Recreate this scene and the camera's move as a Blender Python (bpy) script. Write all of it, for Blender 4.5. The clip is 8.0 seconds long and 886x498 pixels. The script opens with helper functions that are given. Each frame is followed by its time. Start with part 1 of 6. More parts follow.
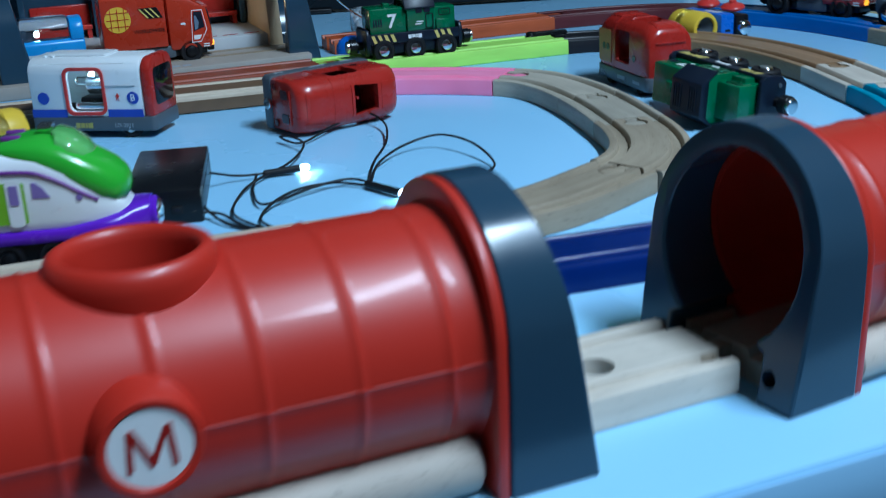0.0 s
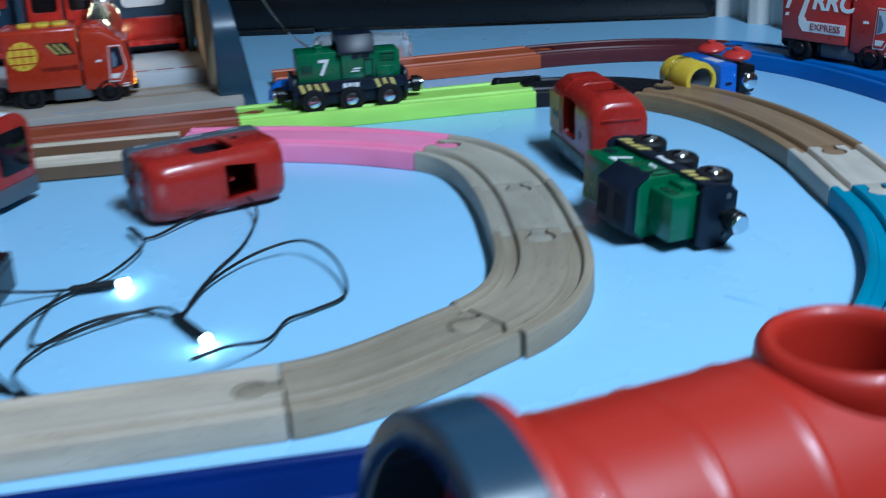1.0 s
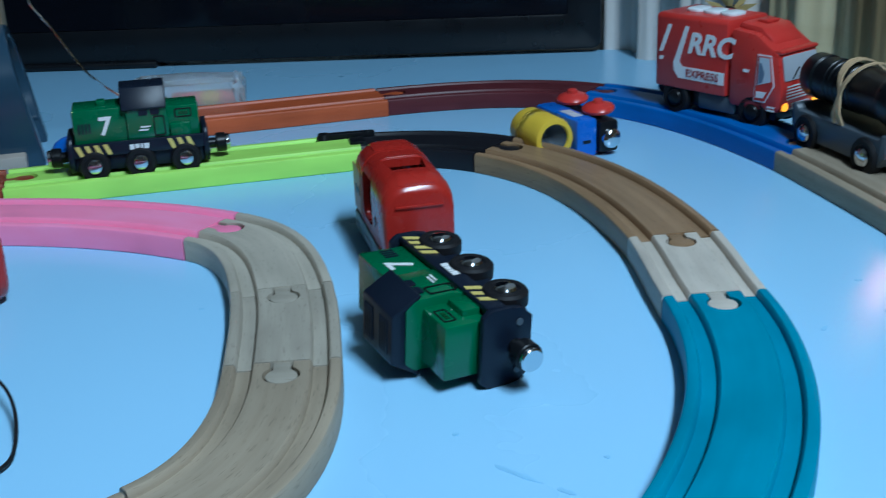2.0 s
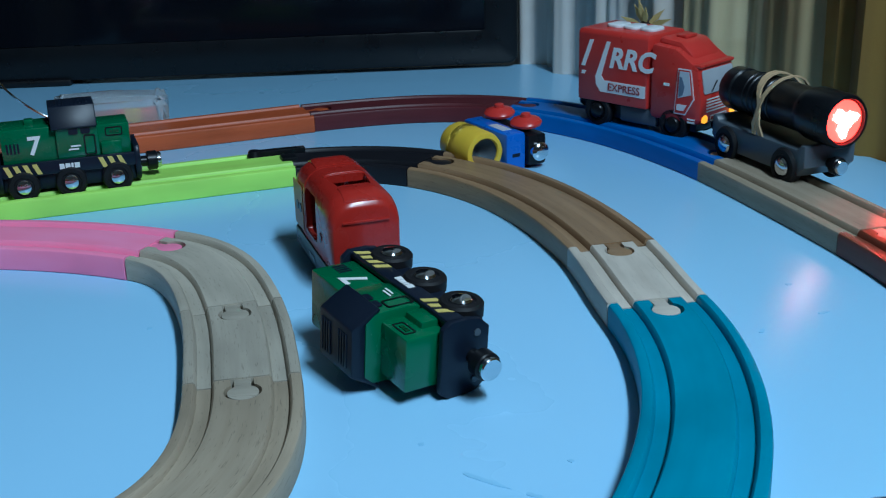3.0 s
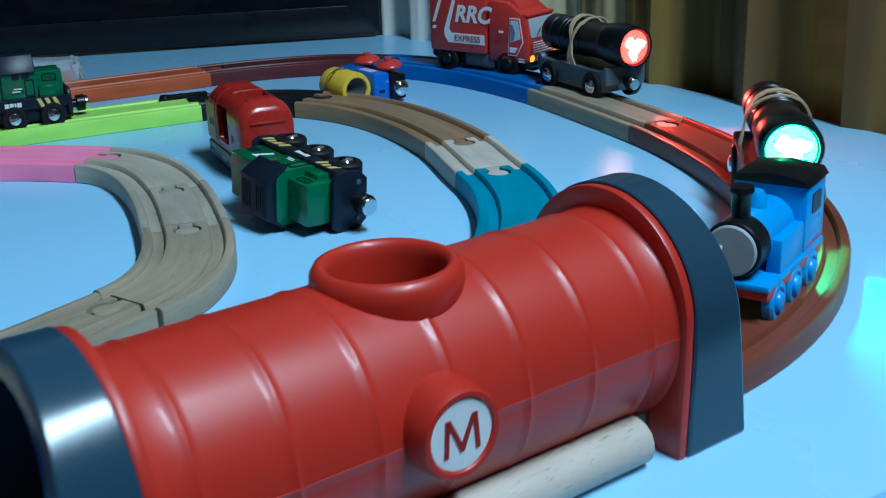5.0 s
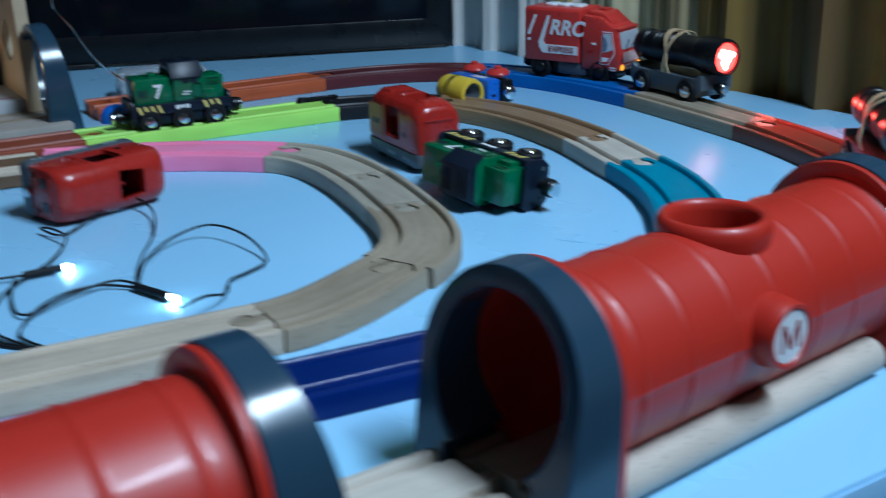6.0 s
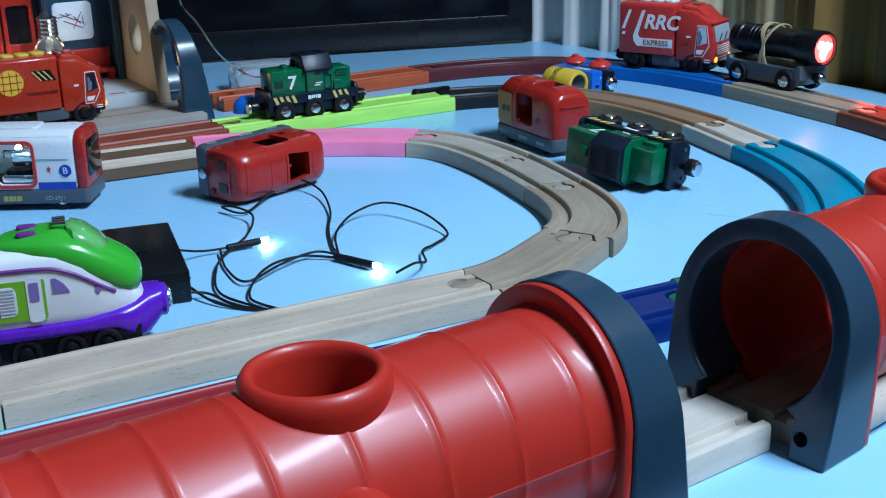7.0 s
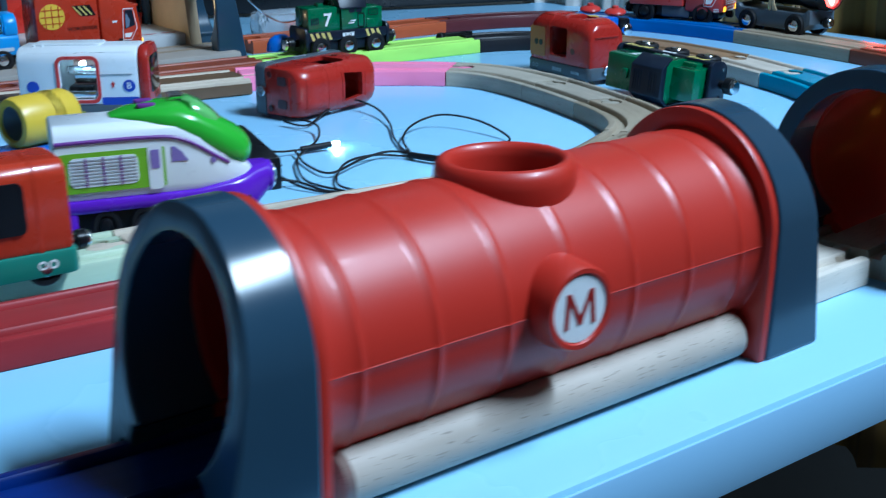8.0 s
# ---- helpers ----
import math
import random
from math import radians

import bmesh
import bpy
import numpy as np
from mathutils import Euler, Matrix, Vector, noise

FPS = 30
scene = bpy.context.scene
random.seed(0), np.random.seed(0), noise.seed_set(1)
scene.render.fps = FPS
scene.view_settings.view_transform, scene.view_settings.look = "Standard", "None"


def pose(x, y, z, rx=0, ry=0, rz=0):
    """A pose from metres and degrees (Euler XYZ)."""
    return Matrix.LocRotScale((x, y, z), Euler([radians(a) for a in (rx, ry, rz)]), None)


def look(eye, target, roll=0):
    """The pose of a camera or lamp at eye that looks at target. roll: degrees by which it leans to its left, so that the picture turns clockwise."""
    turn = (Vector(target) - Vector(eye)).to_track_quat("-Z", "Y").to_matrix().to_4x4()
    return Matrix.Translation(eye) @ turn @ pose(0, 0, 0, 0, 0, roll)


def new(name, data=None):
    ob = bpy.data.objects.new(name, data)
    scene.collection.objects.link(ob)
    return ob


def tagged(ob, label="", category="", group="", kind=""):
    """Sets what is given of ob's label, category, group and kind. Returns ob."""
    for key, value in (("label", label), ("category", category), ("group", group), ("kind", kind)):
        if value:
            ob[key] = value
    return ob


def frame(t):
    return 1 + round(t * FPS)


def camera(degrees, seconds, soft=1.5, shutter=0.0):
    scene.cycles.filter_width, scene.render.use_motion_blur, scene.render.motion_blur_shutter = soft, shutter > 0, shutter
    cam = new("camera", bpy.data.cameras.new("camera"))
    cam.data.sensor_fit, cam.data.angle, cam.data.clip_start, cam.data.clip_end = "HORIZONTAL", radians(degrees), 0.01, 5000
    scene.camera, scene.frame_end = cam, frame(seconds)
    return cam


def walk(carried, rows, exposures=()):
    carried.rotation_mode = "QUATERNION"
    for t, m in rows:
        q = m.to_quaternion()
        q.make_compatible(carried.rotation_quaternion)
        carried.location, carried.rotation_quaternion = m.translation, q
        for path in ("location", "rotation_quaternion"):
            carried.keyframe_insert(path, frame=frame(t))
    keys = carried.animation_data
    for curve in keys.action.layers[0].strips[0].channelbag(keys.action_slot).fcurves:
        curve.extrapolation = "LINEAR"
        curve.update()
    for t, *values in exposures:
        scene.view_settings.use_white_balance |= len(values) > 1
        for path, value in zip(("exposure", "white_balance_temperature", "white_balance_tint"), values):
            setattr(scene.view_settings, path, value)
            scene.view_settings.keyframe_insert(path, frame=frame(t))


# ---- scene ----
cam = camera(40.93, 8.0, soft=1.1, shutter=0.5)
PATH = [
    (0, (0.0219, 0.0070, 0.1814), (-0.0231, 1.8949, -0.4772), -3.06),
    (0.5, (0.0840, 0.0753, 0.2070), (-0.0801, 1.9466, -0.4795), -2.40),
    (0.8, (0.1247, 0.1176, 0.2160), (-0.0861, 1.9790, -0.4845), -2.42),
    (1, (0.1443, 0.1692, 0.2095), (-0.0852, 2.0278, -0.4923), -2.73),
    (1.5, (0.2097, 0.2715, 0.2082), (-0.0338, 2.1215, -0.5115), -2.95),
    (2, (0.2258, 0.3114, 0.2125), (0.0527, 2.1751, -0.4922), -2.32),
    (3.3, (0.1947, 0.2910, 0.2165), (0.2375, 2.1679, -0.4730), -1.63),
    (3.5, (0.1920, 0.2812, 0.2087), (0.2592, 2.1573, -0.4808), -1.65),
    (4, (0.2099, 0.2597, 0.1938), (0.3245, 2.1385, -0.4824), -1.89),
    (4.2, (0.2082, 0.2277, 0.1946), (0.3431, 2.1058, -0.4796), -1.71),
    (5.3, (0.1607, 0.0829, 0.2071), (0.4276, 1.9520, -0.4527), -1.85),
    (5.5, (0.1296, 0.0630, 0.2111), (0.4334, 1.9278, -0.4448), -1.23),
    (5.8, (0.0755, 0.0349, 0.2085), (0.3891, 1.9034, -0.4319), -0.84),
    (6, (0.0292, 0.0211, 0.2230), (0.3497, 1.8857, -0.4255), -1.24),
    (6.3, (-0.0355, 0.0139, 0.2302), (0.3030, 1.8747, -0.4203), -1.56),
    (6.5, (-0.0782, -0.0015, 0.2283), (0.2891, 1.8565, -0.4140), -0.97),
    (6.7, (-0.0839, -0.0063, 0.2173), (0.2601, 1.8619, -0.4084), -1.33),
    (7, (-0.0861, -0.0155, 0.2263), (0.2487, 1.8478, -0.4186), -1.38),
    (7.2, (-0.0805, -0.0189, 0.2164), (0.2481, 1.8547, -0.4016), -2.05),
    (7.4, (-0.1048, -0.0347, 0.2039), (0.2568, 1.8321, -0.4161), -1.54),
    (7.5, (-0.1144, -0.0418, 0.1938), (0.2466, 1.8231, -0.4322), -1.57),
    (7.8, (-0.1438, -0.0474, 0.1703), (0.2541, 1.8144, -0.4424), -1.00),
    (8, (-0.1701, -0.0507, 0.1739), (0.2573, 1.7991, -0.4553), -0.66),
]

EXPOSURES = [
    (0, 0.02, 5950, 0),
    (0.5, 0.05, 6080, 5),
    (1, 0.07, 6040, 4),
    (1.5, 0.02, 6040, 1),
    (2, -0.08, 6040, -1),
    (3.5, -0.29, 6030, -4),
    (4, -0.23, 6010, -5),
    (5.5, -0.1, 6000, -6),
    (6, -0.15, 6050, 2),
    (6.5, -0.01, 6080, 5),
    (7, 0.27, 6060, 6),
    (7.5, 0.27, 5950, 3),
    (8, 0.45, 5850, 1),
]
walk(cam, [(t, look(eye, target, roll)) for t, eye, target, roll in PATH], EXPOSURES)

# ---- world and light ----
world = bpy.data.worlds.new("room_air")
scene.world = world
world.use_nodes = True
world.node_tree.nodes["Background"].inputs[0].default_value = (0.11, 0.14, 0.19, 1)
world.node_tree.nodes["Background"].inputs[1].default_value = 0.42


def lamp(name, kind, power, colour, m, **more):
    data = bpy.data.lights.new(name, kind)
    data.energy, data.color = power, colour
    for key, value in more.items():
        if key == "size":
            data.size = value
        elif key == "size_y":
            data.shape, data.size_y = "RECTANGLE", value
        elif key == "radius":
            data.shadow_soft_size = value
        elif key == "spot":
            data.spot_size, data.spot_blend = radians(value), 0.25
    ob = new(name, data)
    ob.matrix_world = m
    return ob


# the cool tube lamp above the right-hand end of the table
TUBE = (0.80, -0.06, 1.52)
lamp("tube_light", "AREA", 43.0, (0.63, 0.79, 1.0), look(TUBE, (0.12, 0.6, 0.0), 45), size=0.80, size_y=0.12)

# ---- materials ----
RED, GREY = (0.47, 0.022, 0.012), (0.022, 0.053, 0.088)


def material(name, colour, rough=0.4, metal=0.0, grain=0.12, scale=60.0, bump=0.05, wear=0.1, coat=0.0, coords="Object", level=0.5):
    """A surface with grain at two scales, smudges in its gloss and a fine relief."""
    m = bpy.data.materials.new(name)
    m.use_nodes = True
    nt = m.node_tree
    b = nt.nodes["Principled BSDF"]
    co = nt.nodes.new("ShaderNodeTexCoord")
    n1, n2 = nt.nodes.new("ShaderNodeTexNoise"), nt.nodes.new("ShaderNodeTexNoise")
    n1.inputs["Scale"].default_value, n1.inputs["Detail"].default_value = scale, 5
    n2.inputs["Scale"].default_value, n2.inputs["Detail"].default_value = scale * 9, 3
    for n in (n1, n2):
        nt.links.new(co.outputs[coords], n.inputs["Vector"])
    mix = nt.nodes.new("ShaderNodeMix")
    mix.data_type = "RGBA"
    mix.inputs[6].default_value = (*[c * (1 - grain) for c in colour], 1)
    mix.inputs[7].default_value = (*[min(1, c * (1 + grain)) for c in colour], 1)
    nt.links.new(n1.outputs[0], mix.inputs[0])
    nt.links.new(mix.outputs[2], b.inputs["Base Color"])
    ramp = nt.nodes.new("ShaderNodeMapRange")
    ramp.inputs[3].default_value, ramp.inputs[4].default_value = max(0.03, rough - wear), min(1, rough + wear)
    nt.links.new(n1.outputs[0], ramp.inputs[0])
    nt.links.new(ramp.outputs[0], b.inputs["Roughness"])
    bp = nt.nodes.new("ShaderNodeBump")
    bp.inputs["Strength"].default_value, bp.inputs["Distance"].default_value = bump, 0.0004
    nt.links.new(n2.outputs[0], bp.inputs["Height"])
    nt.links.new(bp.outputs[0], b.inputs["Normal"])
    b.inputs["Metallic"].default_value, b.inputs["Specular IOR Level"].default_value = metal, level
    b.inputs["Coat Weight"].default_value, b.inputs["Coat Roughness"].default_value = coat, 0.12
    return m


def wood(name, light, dark, rough=0.55, flecks=0.5, streak=0.5):
    """Beech along the UV's first axis: long grain streaks and short dark flecks; UV in metres."""
    m = bpy.data.materials.new(name)
    m.use_nodes = True
    nt = m.node_tree
    b = nt.nodes["Principled BSDF"]
    co = nt.nodes.new("ShaderNodeUVMap")
    rnd = nt.nodes.new("ShaderNodeObjectInfo")
    off = nt.nodes.new("ShaderNodeVectorMath")
    off.operation = "ADD"
    nt.links.new(co.outputs[0], off.inputs[0])
    nt.links.new(rnd.outputs["Random"], off.inputs[1])

    def stretched(su, sv, detail):
        mp = nt.nodes.new("ShaderNodeMapping")
        mp.inputs["Scale"].default_value = (su, sv, 1)
        nt.links.new(off.outputs[0], mp.inputs[0])
        n = nt.nodes.new("ShaderNodeTexNoise")
        n.inputs["Scale"].default_value, n.inputs["Detail"].default_value = 1, detail
        nt.links.new(mp.outputs[0], n.inputs["Vector"])
        return n

    grain, fleck = stretched(14, 260, 6), stretched(180, 1400, 1)
    soft = stretched(18, 40, 2)
    mix = nt.nodes.new("ShaderNodeMix")
    mix.data_type = "RGBA"
    mix.inputs[6].default_value, mix.inputs[7].default_value = (*light, 1), (*dark, 1)
    rng = nt.nodes.new("ShaderNodeMapRange")
    rng.inputs[1].default_value, rng.inputs[2].default_value = 0.35, 0.72
    rng.inputs[4].default_value = streak
    nt.links.new(grain.outputs[0], rng.inputs[0])
    nt.links.new(rng.outputs[0], mix.inputs[0])
    mix2 = nt.nodes.new("ShaderNodeMix")
    mix2.data_type = "RGBA"
    mix2.inputs[7].default_value = (*[c * 0.55 for c in dark], 1)
    rng2 = nt.nodes.new("ShaderNodeMapRange")
    rng2.inputs[1].default_value, rng2.inputs[2].default_value, rng2.inputs[4].default_value = 0.63, 0.75, flecks
    nt.links.new(fleck.outputs[0], rng2.inputs[0])
    nt.links.new(rng2.outputs[0], mix2.inputs[0])
    nt.links.new(mix.outputs[2], mix2.inputs[6])
    mix3 = nt.nodes.new("ShaderNodeMix")
    mix3.data_type, mix3.blend_type = "RGBA", "MULTIPLY"
    mix3.inputs[0].default_value = 0.5
    nt.links.new(mix2.outputs[2], mix3.inputs[6])
    nt.links.new(soft.outputs[0], mix3.inputs[7])
    gain = nt.nodes.new("ShaderNodeMix")
    gain.data_type, gain.blend_type = "RGBA", "MULTIPLY"
    gain.inputs[0].default_value = 1
    tone = nt.nodes.new("ShaderNodeMapRange")
    tone.inputs[3].default_value, tone.inputs[4].default_value = 1.12, 1.46
    nt.links.new(rnd.outputs["Random"], tone.inputs[0])
    nt.links.new(tone.outputs[0], gain.inputs[7])
    gain.clamp_result = True
    nt.links.new(mix3.outputs[2], gain.inputs[6])
    nt.links.new(gain.outputs[2], b.inputs["Base Color"])
    b.inputs["Roughness"].default_value, b.inputs["Specular IOR Level"].default_value = rough, 0.3
    bp = nt.nodes.new("ShaderNodeBump")
    bp.inputs["Strength"].default_value, bp.inputs["Distance"].default_value = 0.25, 0.0002
    nt.links.new(grain.outputs[0], bp.inputs["Height"])
    nt.links.new(bp.outputs[0], b.inputs["Normal"])
    return m


def cloth(name, light, dark, scale):
    """Woven cloth, darker in long upright streaks and a few level bands."""
    m = material(name, light, 0.8, grain=0.0, scale=60, bump=0.3)
    nt = m.node_tree
    b = nt.nodes["Principled BSDF"]
    co = nt.nodes.new("ShaderNodeTexCoord")
    shades = []
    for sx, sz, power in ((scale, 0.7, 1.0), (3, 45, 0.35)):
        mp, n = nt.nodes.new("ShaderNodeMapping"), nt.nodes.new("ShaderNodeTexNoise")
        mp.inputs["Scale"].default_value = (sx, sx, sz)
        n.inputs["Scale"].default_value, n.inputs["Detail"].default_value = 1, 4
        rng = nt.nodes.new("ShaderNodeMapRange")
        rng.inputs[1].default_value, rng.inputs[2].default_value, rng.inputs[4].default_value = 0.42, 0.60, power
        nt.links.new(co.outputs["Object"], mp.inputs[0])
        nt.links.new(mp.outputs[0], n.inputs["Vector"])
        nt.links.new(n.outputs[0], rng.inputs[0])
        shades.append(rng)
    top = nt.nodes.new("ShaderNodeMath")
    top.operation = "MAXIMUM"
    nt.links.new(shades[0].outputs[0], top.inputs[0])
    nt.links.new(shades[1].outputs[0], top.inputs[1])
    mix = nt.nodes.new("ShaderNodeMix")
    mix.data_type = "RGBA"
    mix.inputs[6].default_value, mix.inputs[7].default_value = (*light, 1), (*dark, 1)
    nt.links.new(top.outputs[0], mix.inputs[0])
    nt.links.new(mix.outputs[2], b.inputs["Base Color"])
    return m


def glowing(name, colour, strength):
    m = bpy.data.materials.new(name)
    m.use_nodes = True
    b = m.node_tree.nodes["Principled BSDF"]
    b.inputs["Base Color"].default_value = (*colour, 1)
    b.inputs["Emission Color"].default_value = (*colour, 1)
    b.inputs["Emission Strength"].default_value = strength
    return m


def clear(name, colour=(1, 1, 1), rough=0.05, ior=1.45):
    m = bpy.data.materials.new(name)
    m.use_nodes = True
    b = m.node_tree.nodes["Principled BSDF"]
    b.inputs["Base Color"].default_value = (*colour, 1)
    b.inputs["Transmission Weight"].default_value = 1
    b.inputs["Roughness"].default_value, b.inputs["IOR"].default_value = rough, ior
    return m


M_RED = material("red_plastic", RED, 0.42, scale=25, grain=0.05, bump=0.05, wear=0.06, coat=0.12, level=0.48)
M_GREY = material("slate_grey_plastic", GREY, 0.21, scale=25, grain=0.08, bump=0.04, wear=0.08)
M_TABLE = material("pale_blue_laminate", (0.32, 0.61, 0.86), 0.28, scale=4, grain=0.03, bump=0.02, wear=0.06)
# laminate blue taken darker, with the front edge's shade in the colour
M_EDGE = material("shade_toned_laminate", (0.28, 0.52, 0.76), 0.45, scale=6, grain=0.04)
M_BEECH = wood("beech", (0.58, 0.485, 0.385), (0.43, 0.345, 0.26))
M_OLD = wood("worn_beech", (0.35, 0.285, 0.21), (0.25, 0.195, 0.135), streak=0.6)
M_GREYED = wood("greyed_beech", (0.43, 0.385, 0.315), (0.31, 0.27, 0.215), streak=0.6)
M_PALE = wood("pale_beech", (0.60, 0.535, 0.46), (0.47, 0.405, 0.34), flecks=0.3)
M_ROD = wood("rod_beech", (0.54, 0.465, 0.40), (0.42, 0.35, 0.29), flecks=0.7, streak=0.4)
M_WALNUT = wood("oiled_wood", (0.33, 0.205, 0.115), (0.20, 0.115, 0.06), 0.36, streak=0.6)
M_PINK = wood("pink_painted_wood", (1.0, 0.27, 0.46), (0.97, 0.24, 0.42), 0.45, flecks=0, streak=0.4)
M_LIME = wood("lime_painted_wood", (0.50, 0.88, 0.16), (0.45, 0.82, 0.13), 0.45, flecks=0, streak=0.4)
M_ORANGE = wood("orange_painted_wood", (0.50, 0.10, 0.035), (0.40, 0.075, 0.025), 0.4, flecks=0.2, streak=0.6)
M_BROWN = wood("brick_red_painted_wood", (0.30, 0.062, 0.030), (0.22, 0.042, 0.020), 0.4, flecks=0.2, streak=0.6)
M_DARKBROWN = wood("dark_brown_painted_wood", (0.170, 0.045, 0.026), (0.120, 0.032, 0.018), 0.38, flecks=0.2, streak=0.6)
M_PURPLE = wood("maroon_painted_wood", (0.115, 0.022, 0.028), (0.085, 0.016, 0.020), 0.4, flecks=0, streak=0.5)
M_BLUE = wood("blue_painted_wood", (0.008, 0.115, 0.40), (0.006, 0.095, 0.34), 0.4, flecks=0, streak=0.5)
M_NAVY = wood("deep_blue_painted_wood", (0.003, 0.021, 0.150), (0.002, 0.016, 0.120), 0.28, flecks=0, streak=0.5)
M_TEAL = wood("teal_painted_wood", (0.001, 0.22, 0.34), (0.001, 0.19, 0.30), 0.5, flecks=0, streak=0.5)
M_GREEN = wood("green_painted_wood", (0.015, 0.13, 0.05), (0.012, 0.10, 0.04), 0.45, flecks=0, streak=0.5)
M_BLACKW = wood("black_painted_wood", (0.012, 0.012, 0.016), (0.009, 0.009, 0.012), 0.4, flecks=0, streak=0.5)
M_CRIMSON = wood("crimson_painted_wood", (0.36, 0.030, 0.035), (0.30, 0.024, 0.028), 0.35, flecks=0, streak=0.5)
M_MINT = wood("mint_edged_wood", (0.50, 0.60, 0.44), (0.42, 0.52, 0.37), 0.5, flecks=0.1, streak=0.4)
M_BLACK = material("black_plastic", (0.006, 0.007, 0.009), 0.30, level=0.3)
M_NAVYP = material("navy_plastic", (0.007, 0.012, 0.024), 0.35, level=0.3)
M_CHROME = material("chrome", (0.75, 0.76, 0.78), 0.14, 1.0, grain=0.03, wear=0.05)
M_RUBBER = material("matt_black_rubber", (0.007, 0.007, 0.009), 0.6, level=0.3)
M_WHITE = material("white_plastic", (0.74, 0.77, 0.80), 0.3, grain=0.03)
M_PRINT = material("white_print", (0.80, 0.80, 0.80), 0.5, grain=0.05)
M_LOCO = material("green_plastic", (0.004, 0.125, 0.048), 0.25, grain=0.08, coat=0.3)
M_YELLOW = material("yellow_plastic", (0.75, 0.50, 0.05), 0.35)
M_STRIPE = material("ochre_print", (0.66, 0.52, 0.15), 0.5)
M_SIGNAL = material("signal_red_plastic", (0.56, 0.036, 0.030), 0.3)
M_CARRED = material("car_red_plastic", (0.40, 0.020, 0.014), 0.28, grain=0.06, coat=0.2, level=0.4)
M_BASE = material("base_grey_plastic", (0.075, 0.095, 0.115), 0.38)
M_TOYBLUE = material("toy_blue_plastic", (0.015, 0.13, 0.55), 0.3)
M_SKY = material("sky_blue_plastic", (0.03, 0.30, 0.72), 0.3)
M_CHOOG = material("leaf_green_plastic", (0.055, 0.42, 0.035), 0.22, grain=0.04)
M_VIOLET = material("violet_plastic", (0.115, 0.015, 0.48), 0.25, grain=0.04)
M_LIMEP = material("lime_print", (0.18, 0.42, 0.02), 0.4)
M_PLUM = material("plum_print", (0.16, 0.03, 0.25), 0.4)
M_DARK = material("dark_interior", (0.015, 0.012, 0.012), 0.6)
M_BAND = material("rubber_band", (0.55, 0.38, 0.22), 0.6)
M_GLASS = clear("clear_plastic", (0.92, 0.96, 1.0), 0.08)
M_SCREEN = material("black_glass", (0.004, 0.005, 0.008), 0.10, scale=3, wear=0.04, bump=0.0)
M_SCREEN.node_tree.nodes["Principled BSDF"].inputs["Specular IOR Level"].default_value = 0.22
M_WRAP = clear("thin_wrap", (0.95, 0.97, 1.0), 0.12, 1.12)
M_PACK = clear("pack_plastic", (0.9, 0.93, 0.96), 0.25, 1.2)
M_PACK.node_tree.nodes["Principled BSDF"].inputs["Transmission Weight"].default_value = 0.72
M_WALL = material("wall_paint", (0.34, 0.34, 0.32), 0.7, scale=8)
M_FLOOR = material("dark_floor", (0.02, 0.022, 0.025), 0.35, scale=20, grain=0.5)
M_LED = glowing("led_glow", (0.55, 0.85, 1.0), 60.0)
M_REDGLOW = glowing("red_lamp_glow", (1.0, 0.03, 0.025), 9.0)
M_GREENGLOW = glowing("green_lamp_glow", (0.10, 1.0, 0.55), 25.0)
M_AMBER = glowing("amber_lamp_glow", (1.0, 0.38, 0.03), 1.6)
M_HOT = glowing("white_hot_glow", (1.0, 0.85, 0.82), 12.0)
M_WARM = glowing("filament_glow", (1.0, 0.86, 0.62), 4.0)

# ---- mesh helpers ----


def finish(bm, name, mat, smooth=35.0):
    me = bpy.data.meshes.new(name)
    bmesh.ops.recalc_face_normals(bm, faces=bm.faces)
    bm.to_mesh(me)
    bm.free()
    me.materials.append(mat)
    if smooth:
        me.polygons.foreach_set("use_smooth", [True] * len(me.polygons))
        me.set_sharp_from_angle(angle=radians(smooth))
    return me


def part(name, bm, mat, parent, label="", smooth=35.0):
    """One mesh object under a thing or a part."""
    me = bm if isinstance(bm, bpy.types.Mesh) else finish(bm, name, mat, smooth)
    ob = new(name, me)
    ob.parent = parent
    return tagged(ob, label)


def thing(name, label, category, m=None, group="", kind=""):
    ob = new(name)
    ob.empty_display_size = 0.01
    ob.matrix_basis = m or Matrix()
    return tagged(ob, label, category, group, kind)


def single(name, bm, mat, label, category, m=None, group="", kind="", smooth=35.0):
    ob = new(name, finish(bm, name, mat, smooth))
    ob.matrix_basis = m or Matrix()
    return tagged(ob, label, category, group, kind)


def box(x0, x1, y0, y1, z0, z1, bevel=0.0, seg=2, bm=None):
    made = bmesh.new()
    bmesh.ops.create_cube(made, size=1)
    for v in made.verts:
        v.co = Vector((x0 + (v.co.x + 0.5) * (x1 - x0), y0 + (v.co.y + 0.5) * (y1 - y0), z0 + (v.co.z + 0.5) * (z1 - z0)))
    if bevel:
        bmesh.ops.bevel(made, geom=made.edges[:], offset=bevel, segments=seg, affect="EDGES", profile=0.5)
    return merge(bm, made)


def merge(bm, made):
    if bm is None:
        return made
    me = bpy.data.meshes.new("joined")
    made.to_mesh(me)
    made.free()
    bm.from_mesh(me)
    bpy.data.meshes.remove(me)
    return bm


